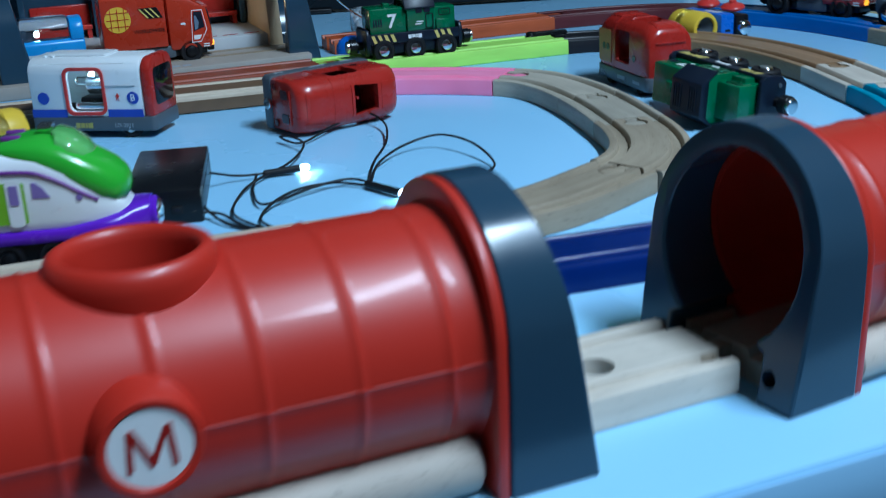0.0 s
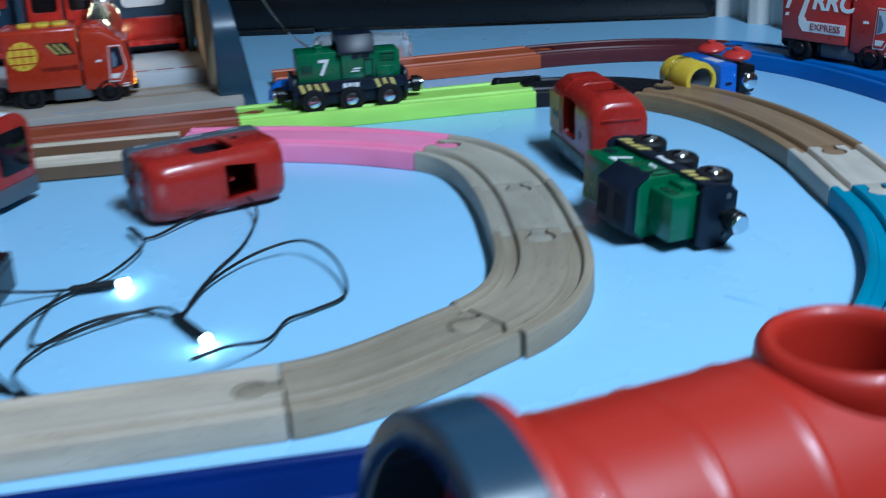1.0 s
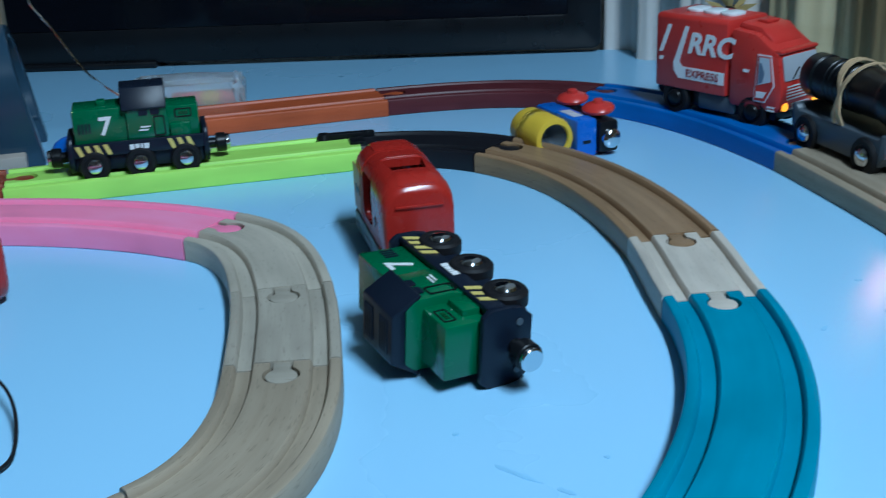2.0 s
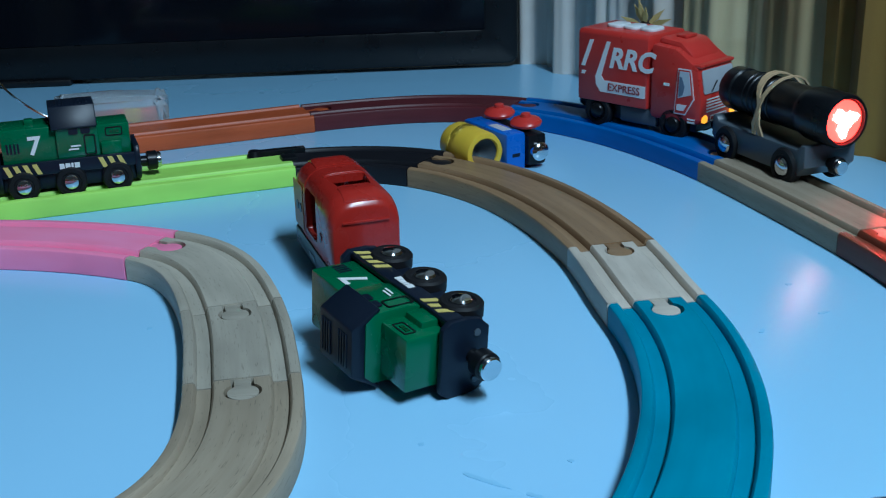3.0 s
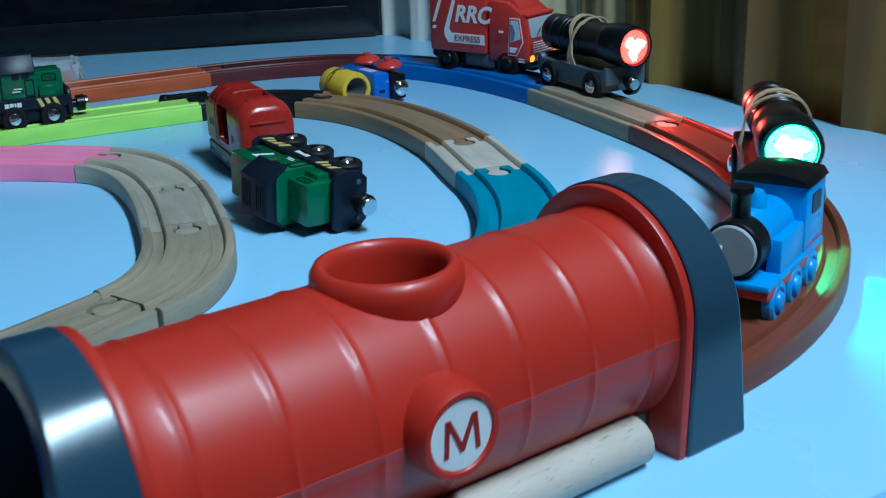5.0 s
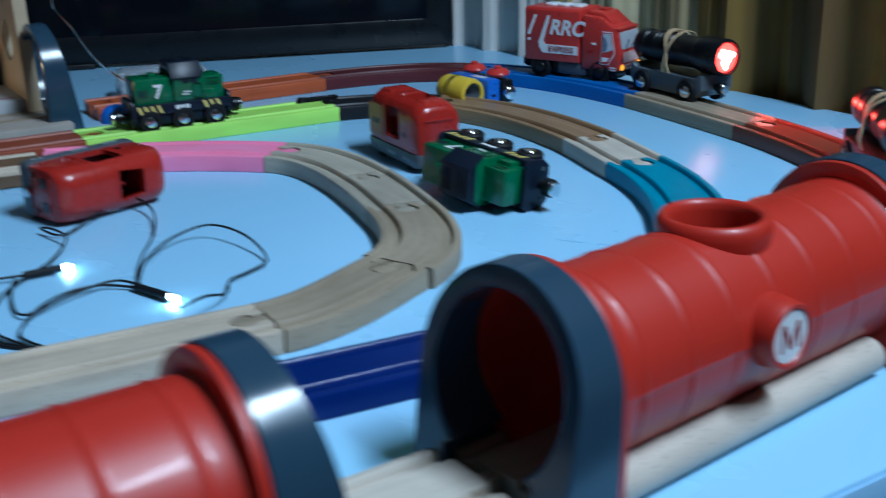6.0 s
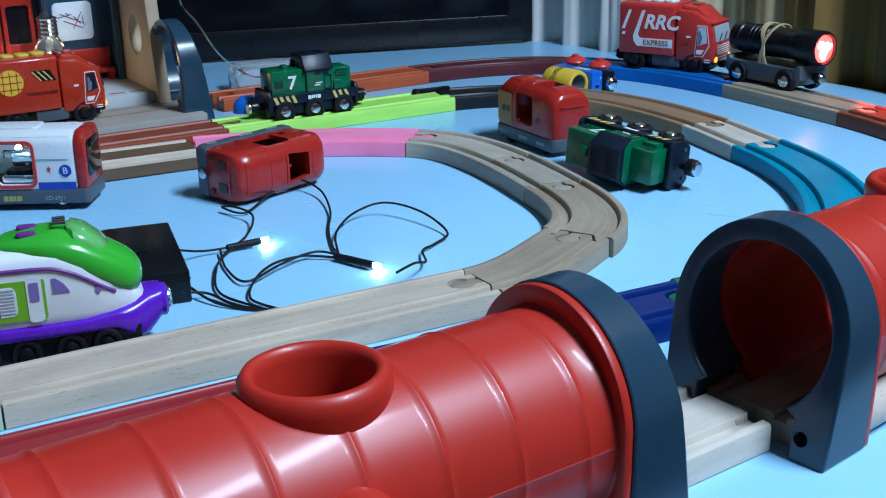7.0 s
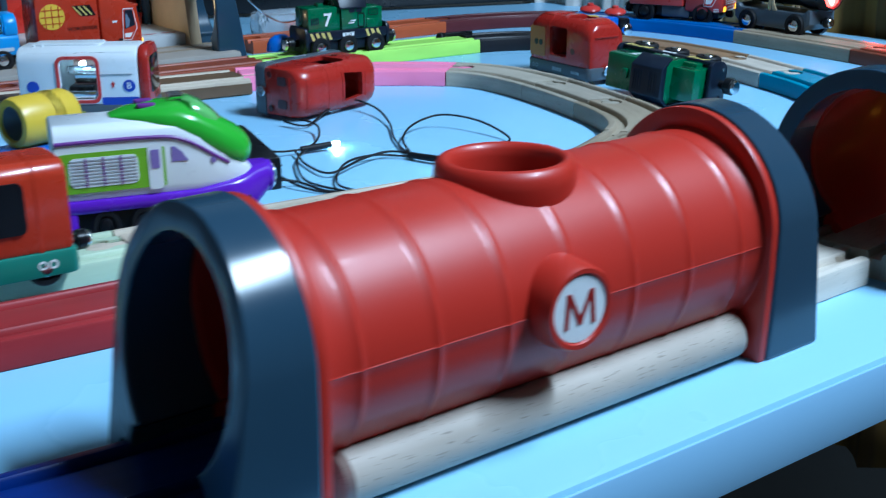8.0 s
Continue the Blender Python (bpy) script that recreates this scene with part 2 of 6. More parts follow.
def lathe(profile, m=None, seg=28, bm=None):
    """Turns (radius, height) pairs round z; closed where the radius is nought."""
    made = bmesh.new()
    rings = []
    for r, z in profile:
        if r <= 1e-7:
            rings.append([made.verts.new((0, 0, z))])
        else:
            rings.append([made.verts.new((r * math.cos(a), r * math.sin(a), z)) for a in (2 * math.pi * i / seg for i in range(seg))])
    for a, b in zip(rings, rings[1:]):
        for i in range(seg):
            j = (i + 1) % seg
            if len(a) == 1 and len(b) == 1:
                continue
            if len(a) == 1:
                made.faces.new((a[0], b[i], b[j]))
            elif len(b) == 1:
                made.faces.new((a[i], a[j], b[0]))
            else:
                made.faces.new((a[i], a[j], b[j], b[i]))
    if m is not None:
        bmesh.ops.transform(made, matrix=m, verts=made.verts)
    return merge(bm, made)


AXIS_Y, AXIS_X = pose(0, 0, 0, -90, 0, 0), pose(0, 0, 0, 0, 90, 0)


def rod_between(a, b, r, seg=16, bm=None, bevel=0.0):
    a, b = Vector(a), Vector(b)
    n = (b - a).length
    m = Matrix.Translation(a) @ (b - a).to_track_quat("Z", "Y").to_matrix().to_4x4()
    e = bevel
    prof = [(0, 0), (r - e, 0), (r, e), (r, n - e), (r - e, n), (0, n)] if e else [(0, 0), (r, 0), (r, n), (0, n)]
    return lathe(prof, m, seg, bm)


def prism(outline, depth, m=None, bevel=0.0, bm=None, holes=()):
    """A plate: the outline in x, y, raised along z from 0 to depth; holes are further outlines."""
    made = bmesh.new()
    edges = []
    for loop in (outline, *holes):
        vs = [made.verts.new((x, y, 0)) for x, y in loop]
        edges += [made.edges.new((vs[i], vs[(i + 1) % len(vs)])) for i in range(len(vs))]
    if holes:
        bmesh.ops.triangle_fill(made, use_beauty=True, edges=edges)
    else:
        made.faces.new(made.verts[:])
    got = bmesh.ops.extrude_face_region(made, geom=made.faces[:])
    bmesh.ops.translate(made, vec=(0, 0, depth), verts=[g for g in got["geom"] if isinstance(g, bmesh.types.BMVert)])
    bmesh.ops.recalc_face_normals(made, faces=made.faces)
    if bevel:
        sharp = [e for e in made.edges if len(e.link_faces) == 2 and e.calc_face_angle() > radians(50)]
        bmesh.ops.bevel(made, geom=sharp, offset=bevel, segments=2, affect="EDGES", profile=0.5)
    if m is not None:
        bmesh.ops.transform(made, matrix=m, verts=made.verts)
    return merge(bm, made)


def rounded(x0, x1, y0, y1, r, n=5):
    pts = []
    for cx, cy, a0 in ((x1 - r, y1 - r, 0), (x0 + r, y1 - r, 90), (x0 + r, y0 + r, 180), (x1 - r, y0 + r, 270)):
        pts += [(cx + r * math.cos(radians(a0 + 90 * i / n)), cy + r * math.sin(radians(a0 + 90 * i / n))) for i in range(n + 1)]
    return pts


def circle(cx, cy, r, n=28):
    return [(cx + r * math.cos(2 * math.pi * i / n), cy + r * math.sin(2 * math.pi * i / n)) for i in range(n)]


UPRIGHT_X = Matrix(((0, 0, 1, 0), (1, 0, 0, 0), (0, 1, 0, 0), (0, 0, 0, 1)))    # plate (y, z) raised along x
UPRIGHT_Y = Matrix(((1, 0, 0, 0), (0, 0, -1, 0), (0, 1, 0, 0), (0, 0, 0, 1)))   # plate (x, z) raised towards -y


def along(points, n):
    """Points on a smooth curve through the given ones."""
    pts = [Vector(p) for p in points]
    pts = [2 * pts[0] - pts[1]] + pts + [2 * pts[-1] - pts[-2]]
    out = []
    for k in range(1, len(pts) - 2):
        p0, p1, p2, p3 = pts[k - 1:k + 3]
        for i in range(n):
            t = i / n
            out.append(0.5 * ((2 * p1) + (p2 - p0) * t + (2 * p0 - 5 * p1 + 4 * p2 - p3) * t * t + (3 * p1 - p0 - 3 * p2 + p3) * t ** 3))
    return out + [pts[-2]]


def tube(points, r, seg=8, bm=None):
    """A round wire along points."""
    made = bmesh.new()
    pts = [Vector(p) for p in points]
    rings = []
    for i, p in enumerate(pts):
        d = (pts[min(i + 1, len(pts) - 1)] - pts[max(i - 1, 0)]).normalized()
        u = d.cross(Vector((0.13, 0.21, 0.97))).normalized()
        w = d.cross(u)
        rings.append([made.verts.new(p + r * (math.cos(a) * u + math.sin(a) * w)) for a in (2 * math.pi * k / seg for k in range(seg))])
    for a, b in zip(rings, rings[1:]):
        for k in range(seg):
            made.faces.new((a[k], a[(k + 1) % seg], b[(k + 1) % seg], b[k]))
    made.faces.new(rings[0])
    made.faces.new(rings[-1])
    return merge(bm, made)


def baked(ob):
    """The mesh of an object with its modifiers or its letters made real; the object goes."""
    dg = bpy.context.evaluated_depsgraph_get()
    me = bpy.data.meshes.new_from_object(ob.evaluated_get(dg))
    bpy.data.objects.remove(ob)
    return me


def letters(text, size, mat, depth=0.0002, shear=0.0, bold=0.0):
    curve = bpy.data.curves.new("letters", "FONT")
    curve.body, curve.size, curve.extrude, curve.shear, curve.offset = text, size, depth, shear, bold
    curve.align_x, curve.align_y, curve.resolution_u = "CENTER", "CENTER", 3
    me = baked(new("letters", curve))
    me.materials.clear()
    me.materials.append(mat)
    return me


def cut(bm, cutters, name, mat, smooth=35.0):
    """The mesh of bm less the cutters."""
    a = new("body", finish(bm, name, mat, 0))
    extra = []
    for c in cutters:
        o = new("cutter", finish(c, "cutter", mat, 0))
        extra.append(o)
        mod = a.modifiers.new("cut", "BOOLEAN")
        mod.operation, mod.object, mod.solver = "DIFFERENCE", o, "EXACT"
    me = baked(a)
    me.name = name
    for o in extra:
        bpy.data.objects.remove(o)
    if smooth:
        me.polygons.foreach_set("use_smooth", [True] * len(me.polygons))
        me.set_sharp_from_angle(angle=radians(smooth))
    return me


def decal(name, parent, mesh, m, label=""):
    ob = part(name, mesh, None, parent, label)
    ob.matrix_basis = m
    return ob


# ---- the room and the table ----


def room():
    zf, zc = -0.86, 1.75
    single("floor", box(-2.4, 1.9, -2.1, 2.1, zf - 0.1, zf), M_FLOOR, "dark glossy floor under the table", "floor", kind="structure")
    single("ceiling", box(-2.4, 1.9, -2.1, 2.1, zc, zc + 0.1), M_WALL, "plain white ceiling", "ceiling", kind="structure")
    for name, b in (("wall_north", (-2.4, 1.9, 2.1, 2.2)), ("wall_south", (-2.4, 1.9, -2.2, -2.1)), ("wall_east", (1.9, 2.0, -2.2, 2.2)), ("wall_west", (-2.5, -2.4, -2.2, 2.2))):
        single(name, box(*b, zf, zc), M_WALL, "plain painted room wall", "wall", kind="structure")
    fixture = thing("ceiling_light", "slim white tube lamp on the ceiling", "lamp", pose(TUBE[0], TUBE[1], 1.75, 0, 0, -20))
    part("housing", box(-0.5, 0.5, -0.045, 0.045, -0.05, 0.0, 0.005), M_WHITE, fixture)


def table():
    """The slab follows the front edge, the panel at its back and the curtain beside it."""
    d = Vector((math.cos(radians(23.4)), math.sin(radians(23.4))))
    front = Vector((0, 0.2665))
    fl, fr = front - 0.75 * d, front + 0.62 * d
    outline = [(fl.x, fl.y), (fr.x, fr.y), (0.58, 0.83), (0.48, 1.05), (0.375, 1.225)]
    outline += [(0.29 + 0.075 * math.cos(a), 1.300 + 0.075 * math.sin(a)) for a in (radians(30 + 12 * i) for i in range(6))]
    outline += [(0.22, 1.378), (-0.9, 1.33)]
    top = thing("table", "pale blue laminate table with a slim edge", "table")
    part("tabletop", prism(outline, 0.027, Matrix.Translation((0, 0, -0.027)), bevel=0.0025), M_TABLE, top)
    # thin strip over the front face, its darker tone stands in for shade
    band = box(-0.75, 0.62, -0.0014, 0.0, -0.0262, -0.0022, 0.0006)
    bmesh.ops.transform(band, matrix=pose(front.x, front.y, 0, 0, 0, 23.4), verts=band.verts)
    part("edge_shade_strip", band, M_EDGE, top, "grey blue strip for the shade of the front edge")
    for k, (x, y, turn, n) in enumerate(((0.2151, 0.6589, -35, 0.011), (0.2317, 0.6482, -30, 0.004), (0.3684, 0.8287, 10, 0.0022), (0.3418, 0.7760, 60, 0.0030), (0.0687, 0.7981, 0, 0.0014), (0.2463, 0.6702, 40, 0.0012), (0.1931, 0.6852, 80, 0.0012), (0.3742, 0.7940, 20, 0.0035))):
        smudge = [(n * c * (1 + 0.2 * math.sin(5 * i)), 0.0011 * d * (1 + 0.3 * math.cos(3 * i))) for i, (c, d) in enumerate((math.cos(2 * math.pi * i / 12), math.sin(2 * math.pi * i / 12)) for i in range(12))]
        part("scuff_mark", prism(smudge, 0.0002, pose(x, y, 0.0, 0, 0, turn)), M_SCUFF, top, "faint grey scuff")
    for x, y in ((-0.6, 0.12), (0.45, 0.56), (0.2, 1.30), (-0.75, 1.15)):
        part("leg", box(x - 0.025, x + 0.025, y - 0.025, y + 0.025, -0.86, -0.027, 0.004), M_EDGE, top)


def curtain(name, label, a, b, mat, waves, depth, seed):
    """A hanging cloth with uneven folds."""
    rng = random.Random(seed)
    a, b = Vector(a), Vector(b)
    d = b - a
    n = Vector((-d.y, d.x)).normalized()
    ph = [rng.uniform(0, 6.28) for _ in range(4)]
    bm = bmesh.new()
    nu, nv = 110, 22
    grid = []
    for j in range(nv + 1):
        z = -0.45 + 1.75 * j / nv
        row = []
        for i in range(nu + 1):
            u = i / nu
            w = depth * (math.sin(waves * 6.283 * u + ph[0] + 0.7 * math.sin(2 * z + ph[1])) + 0.45 * math.sin(waves * 14.1 * u + ph[2] + z) + 0.2 * math.sin(waves * 31 * u + ph[3]))
            p = a + d * u + n * w
            row.append(bm.verts.new((p.x, p.y, z)))
        grid.append(row)
    for r0, r1 in zip(grid, grid[1:]):
        for i in range(nu):
            bm.faces.new((r0[i], r0[i + 1], r1[i + 1], r1[i]))
    ob = single(name, bm, mat, label, "curtain", smooth=60)
    sol = ob.modifiers.new("cloth", "SOLIDIFY")
    sol.thickness = 0.0012
    return ob


def television():
    tv = thing("television", "large black glossy flat screen behind the table", "television", pose(-0.268, 1.325, 0.0, 0, 0, 3.4))
    part("screen", box(-0.52, 0.515, 0.004, 0.012, 0.035, 0.60), M_SCREEN, tv)
    bez = prism(rounded(-0.55, 0.545, 0.004, 0.62, 0.008), 0.03, UPRIGHT_Y @ Matrix.Translation((0, 0, -0.034)), bevel=0.002, holes=(rounded(-0.52, 0.515, 0.035, 0.60, 0.004),))
    part("bezel", bez, M_BLACK, tv)
    part("stand", box(-0.15, 0.15, 0.0, 0.12, 0.0, 0.006, 0.002), M_BLACK, tv)


# ---- wooden track ----


def key_outline(grow=0.0):
    """The peg of a track: a neck and a round head, along +x."""
    r, n, c = 0.0062 + grow, 0.0034 + grow, 0.0112
    a0 = math.asin(n / r)
    head = [(c - r * math.cos(a), r * math.sin(a)) for a in (a0 + (2 * math.pi - 2 * a0) * i / 22 for i in range(23))]
    return [(-0.002, -n), (-0.002, n)] + [(x, y) for x, y in head]


def hermite(a, ha, b, hb, n):
    a, b = Vector(a), Vector(b)
    turn = (hb - ha + 180) % 360 - 180
    m = (b - a).length / math.cos(radians(turn) / 4) ** 2
    da = m * Vector((math.cos(radians(ha)), math.sin(radians(ha))))
    db = m * Vector((math.cos(radians(hb)), math.sin(radians(hb))))
    out = []
    for i in range(n + 1):
        t = i / n
        p = (2 * t ** 3 - 3 * t * t + 1) * a + (t ** 3 - 2 * t * t + t) * da + (3 * t * t - 2 * t ** 3) * b + (t ** 3 - t * t) * db
        q = (6 * t * t - 6 * t) * a + (3 * t * t - 4 * t + 1) * da + (6 * t - 6 * t * t) * b + (3 * t * t - 2 * t) * db
        out.append((p, q.normalized()))
    return out


def track_profile(w, h):
    """Half sections of a grooved track, from one bottom edge over the top to the other."""
    k, g0, g1, d = w / 2, 0.0098 * w / 0.04, 0.0156 * w / 0.04, 0.0032
    half = [(k - 0.0006, 0), (k, 0.0006), (k, h - 0.0016), (k - 0.0005, h - 0.0005), (k - 0.0016, h), (g1 + 0.0008, h), (g1, h - 0.0008), (g1 - 0.0005, h - d), (g0 + 0.0005, h - d), (g0, h - 0.0008), (g0 - 0.0008, h)]
    return [(-x, z) for x, z in half] + [(x, z) for x, z in reversed(half)]


def track(label, a, ha, b, hb, mat, peg="b", socket="a", w=0.0465, h=0.012, n=20, z=0.0, peg_mat=None, holes=(), stain=False, gap=0.0005):
    """One wooden track piece on the table, from a to b with its headings, a peg at one end and a socket at the other."""
    ga, gb = (gap if isinstance(gap, tuple) else (gap, gap))
    a = (a[0] + ga * math.cos(radians(ha)), a[1] + ga * math.sin(radians(ha)))
    b = (b[0] - gb * math.cos(radians(hb)), b[1] - gb * math.sin(radians(hb)))
    prof = track_profile(w, h)
    steps = hermite(a, ha, b, hb, n)
    bm = bmesh.new()
    uv = bm.loops.layers.uv.new("UVMap")
    run, rows, runs = 0.0, [], []
    across = [0.0]
    for (x0, z0), (x1, z1) in zip(prof, prof[1:]):
        across.append(across[-1] + math.hypot(x1 - x0, z1 - z0))
    for i, (p, d) in enumerate(steps):
        run += (p - steps[i - 1][0]).length if i else 0
        left = Vector((-d.y, d.x))
        rows.append([bm.verts.new((p.x + left.x * x, p.y + left.y * x, zz)) for x, zz in prof])
        runs.append(run)
    m = len(prof)
    for i in range(n):
        for j in range(m):
            jj = (j + 1) % m
            f = bm.faces.new((rows[i][j], rows[i + 1][j], rows[i + 1][jj], rows[i][jj]))
            vs = (across[j], across[j], across[jj] if jj else across[-1] + w, across[jj] if jj else across[-1] + w)
            for loop, u, v in zip(f.loops, (runs[i], runs[i + 1], runs[i + 1], runs[i]), vs):
                loop[uv].uv = (u, v)
    for row in (rows[0], rows[-1]):
        f = bm.faces.new(row)
        for loop, (x, zz) in zip(f.loops, prof):
            loop[uv].uv = (0.3 + zz * 0.2, x)
    cutters = []
    ends = {"a": Matrix.Translation((*a, 0)) @ pose(0, 0, 0, 0, 0, ha), "b": Matrix.Translation((*b, 0)) @ pose(0, 0, 0, 0, 0, hb + 180)}
    for e in socket:
        cutters.append(prism(key_outline(0.0011), h + 0.02, ends[e] @ Matrix.Translation((0, 0, -0.01))))
    for x, y in holes:
        cutters.append(prism(circle(x, y, 0.0066, 24), h + 0.02, Matrix.Translation((0, 0, -0.01))))
    ob = thing("wooden_track", label, "toy track", Matrix.Translation((0, 0, z)), group="wooden railway tracks")
    me = cut(bm, cutters, "track_body", mat) if cutters else finish(bm, "track_body", mat)
    part("track_body", me, mat, ob)
    for e in peg:
        pm = ends[e] @ pose(0, 0, 0, 0, 0, 180)
        pb = prism(key_outline(), h - 0.0008, pm, bevel=0.0004)
        lay = pb.loops.layers.uv.new("UVMap")
        for f in pb.faces:
            for loop in f.loops:
                loop[lay].uv = (loop.vert.co.x, loop.vert.co.y)
        part("peg", pb, peg_mat or mat, ob)
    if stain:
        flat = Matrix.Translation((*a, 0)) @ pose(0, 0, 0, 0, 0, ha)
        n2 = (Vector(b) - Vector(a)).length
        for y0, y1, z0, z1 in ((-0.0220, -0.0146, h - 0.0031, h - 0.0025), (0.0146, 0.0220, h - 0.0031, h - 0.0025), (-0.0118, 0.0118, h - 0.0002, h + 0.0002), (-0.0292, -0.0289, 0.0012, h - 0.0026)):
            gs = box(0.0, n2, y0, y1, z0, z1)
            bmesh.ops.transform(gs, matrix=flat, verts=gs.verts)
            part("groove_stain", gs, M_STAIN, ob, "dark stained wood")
    return ob


def tracks():
    # inner loop
    track("straight curved pink painted wooden track on the table", (-0.115, 0.9045), 5, (0.0535, 0.8800), -25, M_PINK, socket="", w=0.047)
    track("worn beech curved track next to the pink piece", (0.0535, 0.8800), -25, (0.1075, 0.7955), -73, M_GREYED)
    track("short straight worn beech track", (0.1075, 0.7955), -74, (0.1234, 0.7200), -80, M_GREYED, n=4)
    track("worn beech curved track with an open dark joint", (0.1234, 0.7200), -80, (0.1055, 0.6135), -133, M_OLD, gap=(0.0005, 0.0009))
    track("beech curved track joining the long straight", (0.1055, 0.6135), -133, (0.0352, 0.5510), -160, M_OLD, socket="a", peg="b", w=0.042)
    track("long straight pale beech track on the table", (0.0352, 0.5510), 198.5, (-0.1950, 0.4735), 199, M_BEECH, n=6, w=0.042)
    track("pale beech track with mint green side", (-0.1950, 0.4735), 199, (-0.410, 0.399), 199, M_MINT, n=6, w=0.042)
    # second loop
    track("brick red painted straight wooden track", (-0.3000, 0.8900), 20.3, (-0.0955, 0.9655), 20.3, M_BROWN, n=6, w=0.046)
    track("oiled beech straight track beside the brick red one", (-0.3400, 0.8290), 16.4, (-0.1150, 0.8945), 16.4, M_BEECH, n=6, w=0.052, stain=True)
    track("lime green painted straight wooden track", (-0.0955, 0.9655), 19, (0.1075, 1.0355), 19, M_LIME, n=6, peg="", w=0.046)
    black = track("black painted curved wooden track with a coupling arm", (0.1075, 1.0355), 13, (0.1950, 1.0240), -33, M_BLACKW, socket="")
    am = pose(0.1075, 1.0355, 0, 0, 0, 15)
    arm = box(-0.020, 0.012, 0.0125, 0.0180, 0.0085, 0.0150, 0.0008)
    arm = lathe([(0, -0.0042), (0.0036, -0.0034), (0.0048, 0), (0.0036, 0.0034), (0, 0.0042)], Matrix.Translation((-0.021, 0.0150, 0.0118)), 16, arm)
    arm = box(-0.006, 0.004, -0.0060, 0.0060, 0.0085, 0.0140, 0.0008, bm=arm)
    bmesh.ops.transform(arm, matrix=am, verts=arm.verts)
    part("coupling_arm", arm, M_BLACK, black)
    track("oiled brown curved wooden track", (0.1950, 1.0240), -33, (0.2880, 0.8608), -77, M_WALNUT)
    track("short straight white beech track", (0.2880, 0.8608), -80, (0.2978, 0.7872), -81, M_PALE, n=4)
    track("teal painted curved wooden track", (0.2978, 0.7872), -80, (0.2590, 0.5865), -120, M_TEAL)
    track("dark green painted curved wooden track", (0.2590, 0.5865), -120, (0.1370, 0.5070), -163, M_GREEN)
    track("glossy deep blue painted straight track beside the tunnels", (0.1370, 0.5070), 196.8, (-0.0695, 0.4445), 196.8, M_NAVY, n=6, w=0.042)
    track("crimson painted straight track behind the tunnel", (-0.0695, 0.4445), 199, (-0.2740, 0.3740), 199, M_CRIMSON, n=6, w=0.042)
    # outer loop
    track("orange painted straight wooden track at the back", (-0.0990, 1.0890), 21, (0.1050, 1.1675), 21, M_ORANGE, n=6, w=0.045)
    track("maroon painted curved wooden track at the back", (0.1050, 1.1675), 20, (0.2605, 1.1700), -30, M_PURPLE, w=0.042)
    track("bright blue painted curved wooden track by the curtain", (0.2605, 1.1700), -30, (0.3825, 1.0090), -67, M_BLUE, peg="", socket="ab")
    track("short worn beech track by the curtain", (0.3825, 1.0090), -70, (0.4255, 0.8725), -74, M_OLD, n=6, peg="ab", socket="")
    track("brown red painted curved track by the curtain", (0.4255, 0.8725), -75, (0.4385, 0.6960), -98, M_DARKBROWN)
    track("dark painted curved track leading to the tunnel", (0.4385, 0.6960), -98, (0.3120, 0.5030), -150, M_DARKBROWN)
    track("beech straight track inside the tunnel", (0.3120, 0.5030), 210.1, (0.1085, 0.3855), 210.1, M_BEECH, n=6, peg="b")
    track("pale beech straight track between the two tunnels", (0.1005, 0.3880), 204.5, (0.0125, 0.3470), 204, M_PALE, n=4, peg="", socket="b", holes=((0.0617, 0.3670),))
    track("glossy deep blue painted curved track through the tunnel", (-0.0300, 0.3180), 204.6, (-0.2900, 0.2180), 199, M_NAVY, n=10)


# ---- tunnels ----


def portal_outline(inset=0.0):
    k = inset
    pts = [(0.0405 - k, 0.0), (0.0412 - k, 0.016), (0.0420 - k, 0.036)]
    pts += [((0.0422 - k) * math.cos(a), 0.0486 + (0.0422 - k) * math.sin(a)) for a in (radians(4 + 4.3 * i) for i in range(41))]
    return pts + [(-0.0420 + k, 0.036), (-0.0412 + k, 0.016), (-0.0405 + k, 0.0)]


def opening_outline(grow=0.0):
    r, c, h = 0.0342 + grow, 0.0482, 0.0240 + grow
    a0 = -math.asin((c - 0.0200) / r)
    pts = [(h, -0.002), (h, 0.0172)]
    pts += [(r * math.cos(a), c + r * math.sin(a)) for a in (a0 + (math.pi - 2 * a0) * i / 26 for i in range(27))]
    return pts + [(-h, 0.0172), (-h, -0.002)]


def gate_plate(x0, x1, inset, grow, bevel):
    """An arched plate between x0 and x1, open below."""
    outer, hole = portal_outline(inset), opening_outline(grow)
    hole[0], hole[-1] = (hole[0][0], 0.0), (hole[-1][0], 0.0)
    outline = outer + list(reversed(hole))
    # outer runs from +y over the top to -y; the hole comes back
    return prism(outline, x1 - x0, Matrix.Translation((x0, 0, 0)) @ UPRIGHT_X, bevel=bevel)


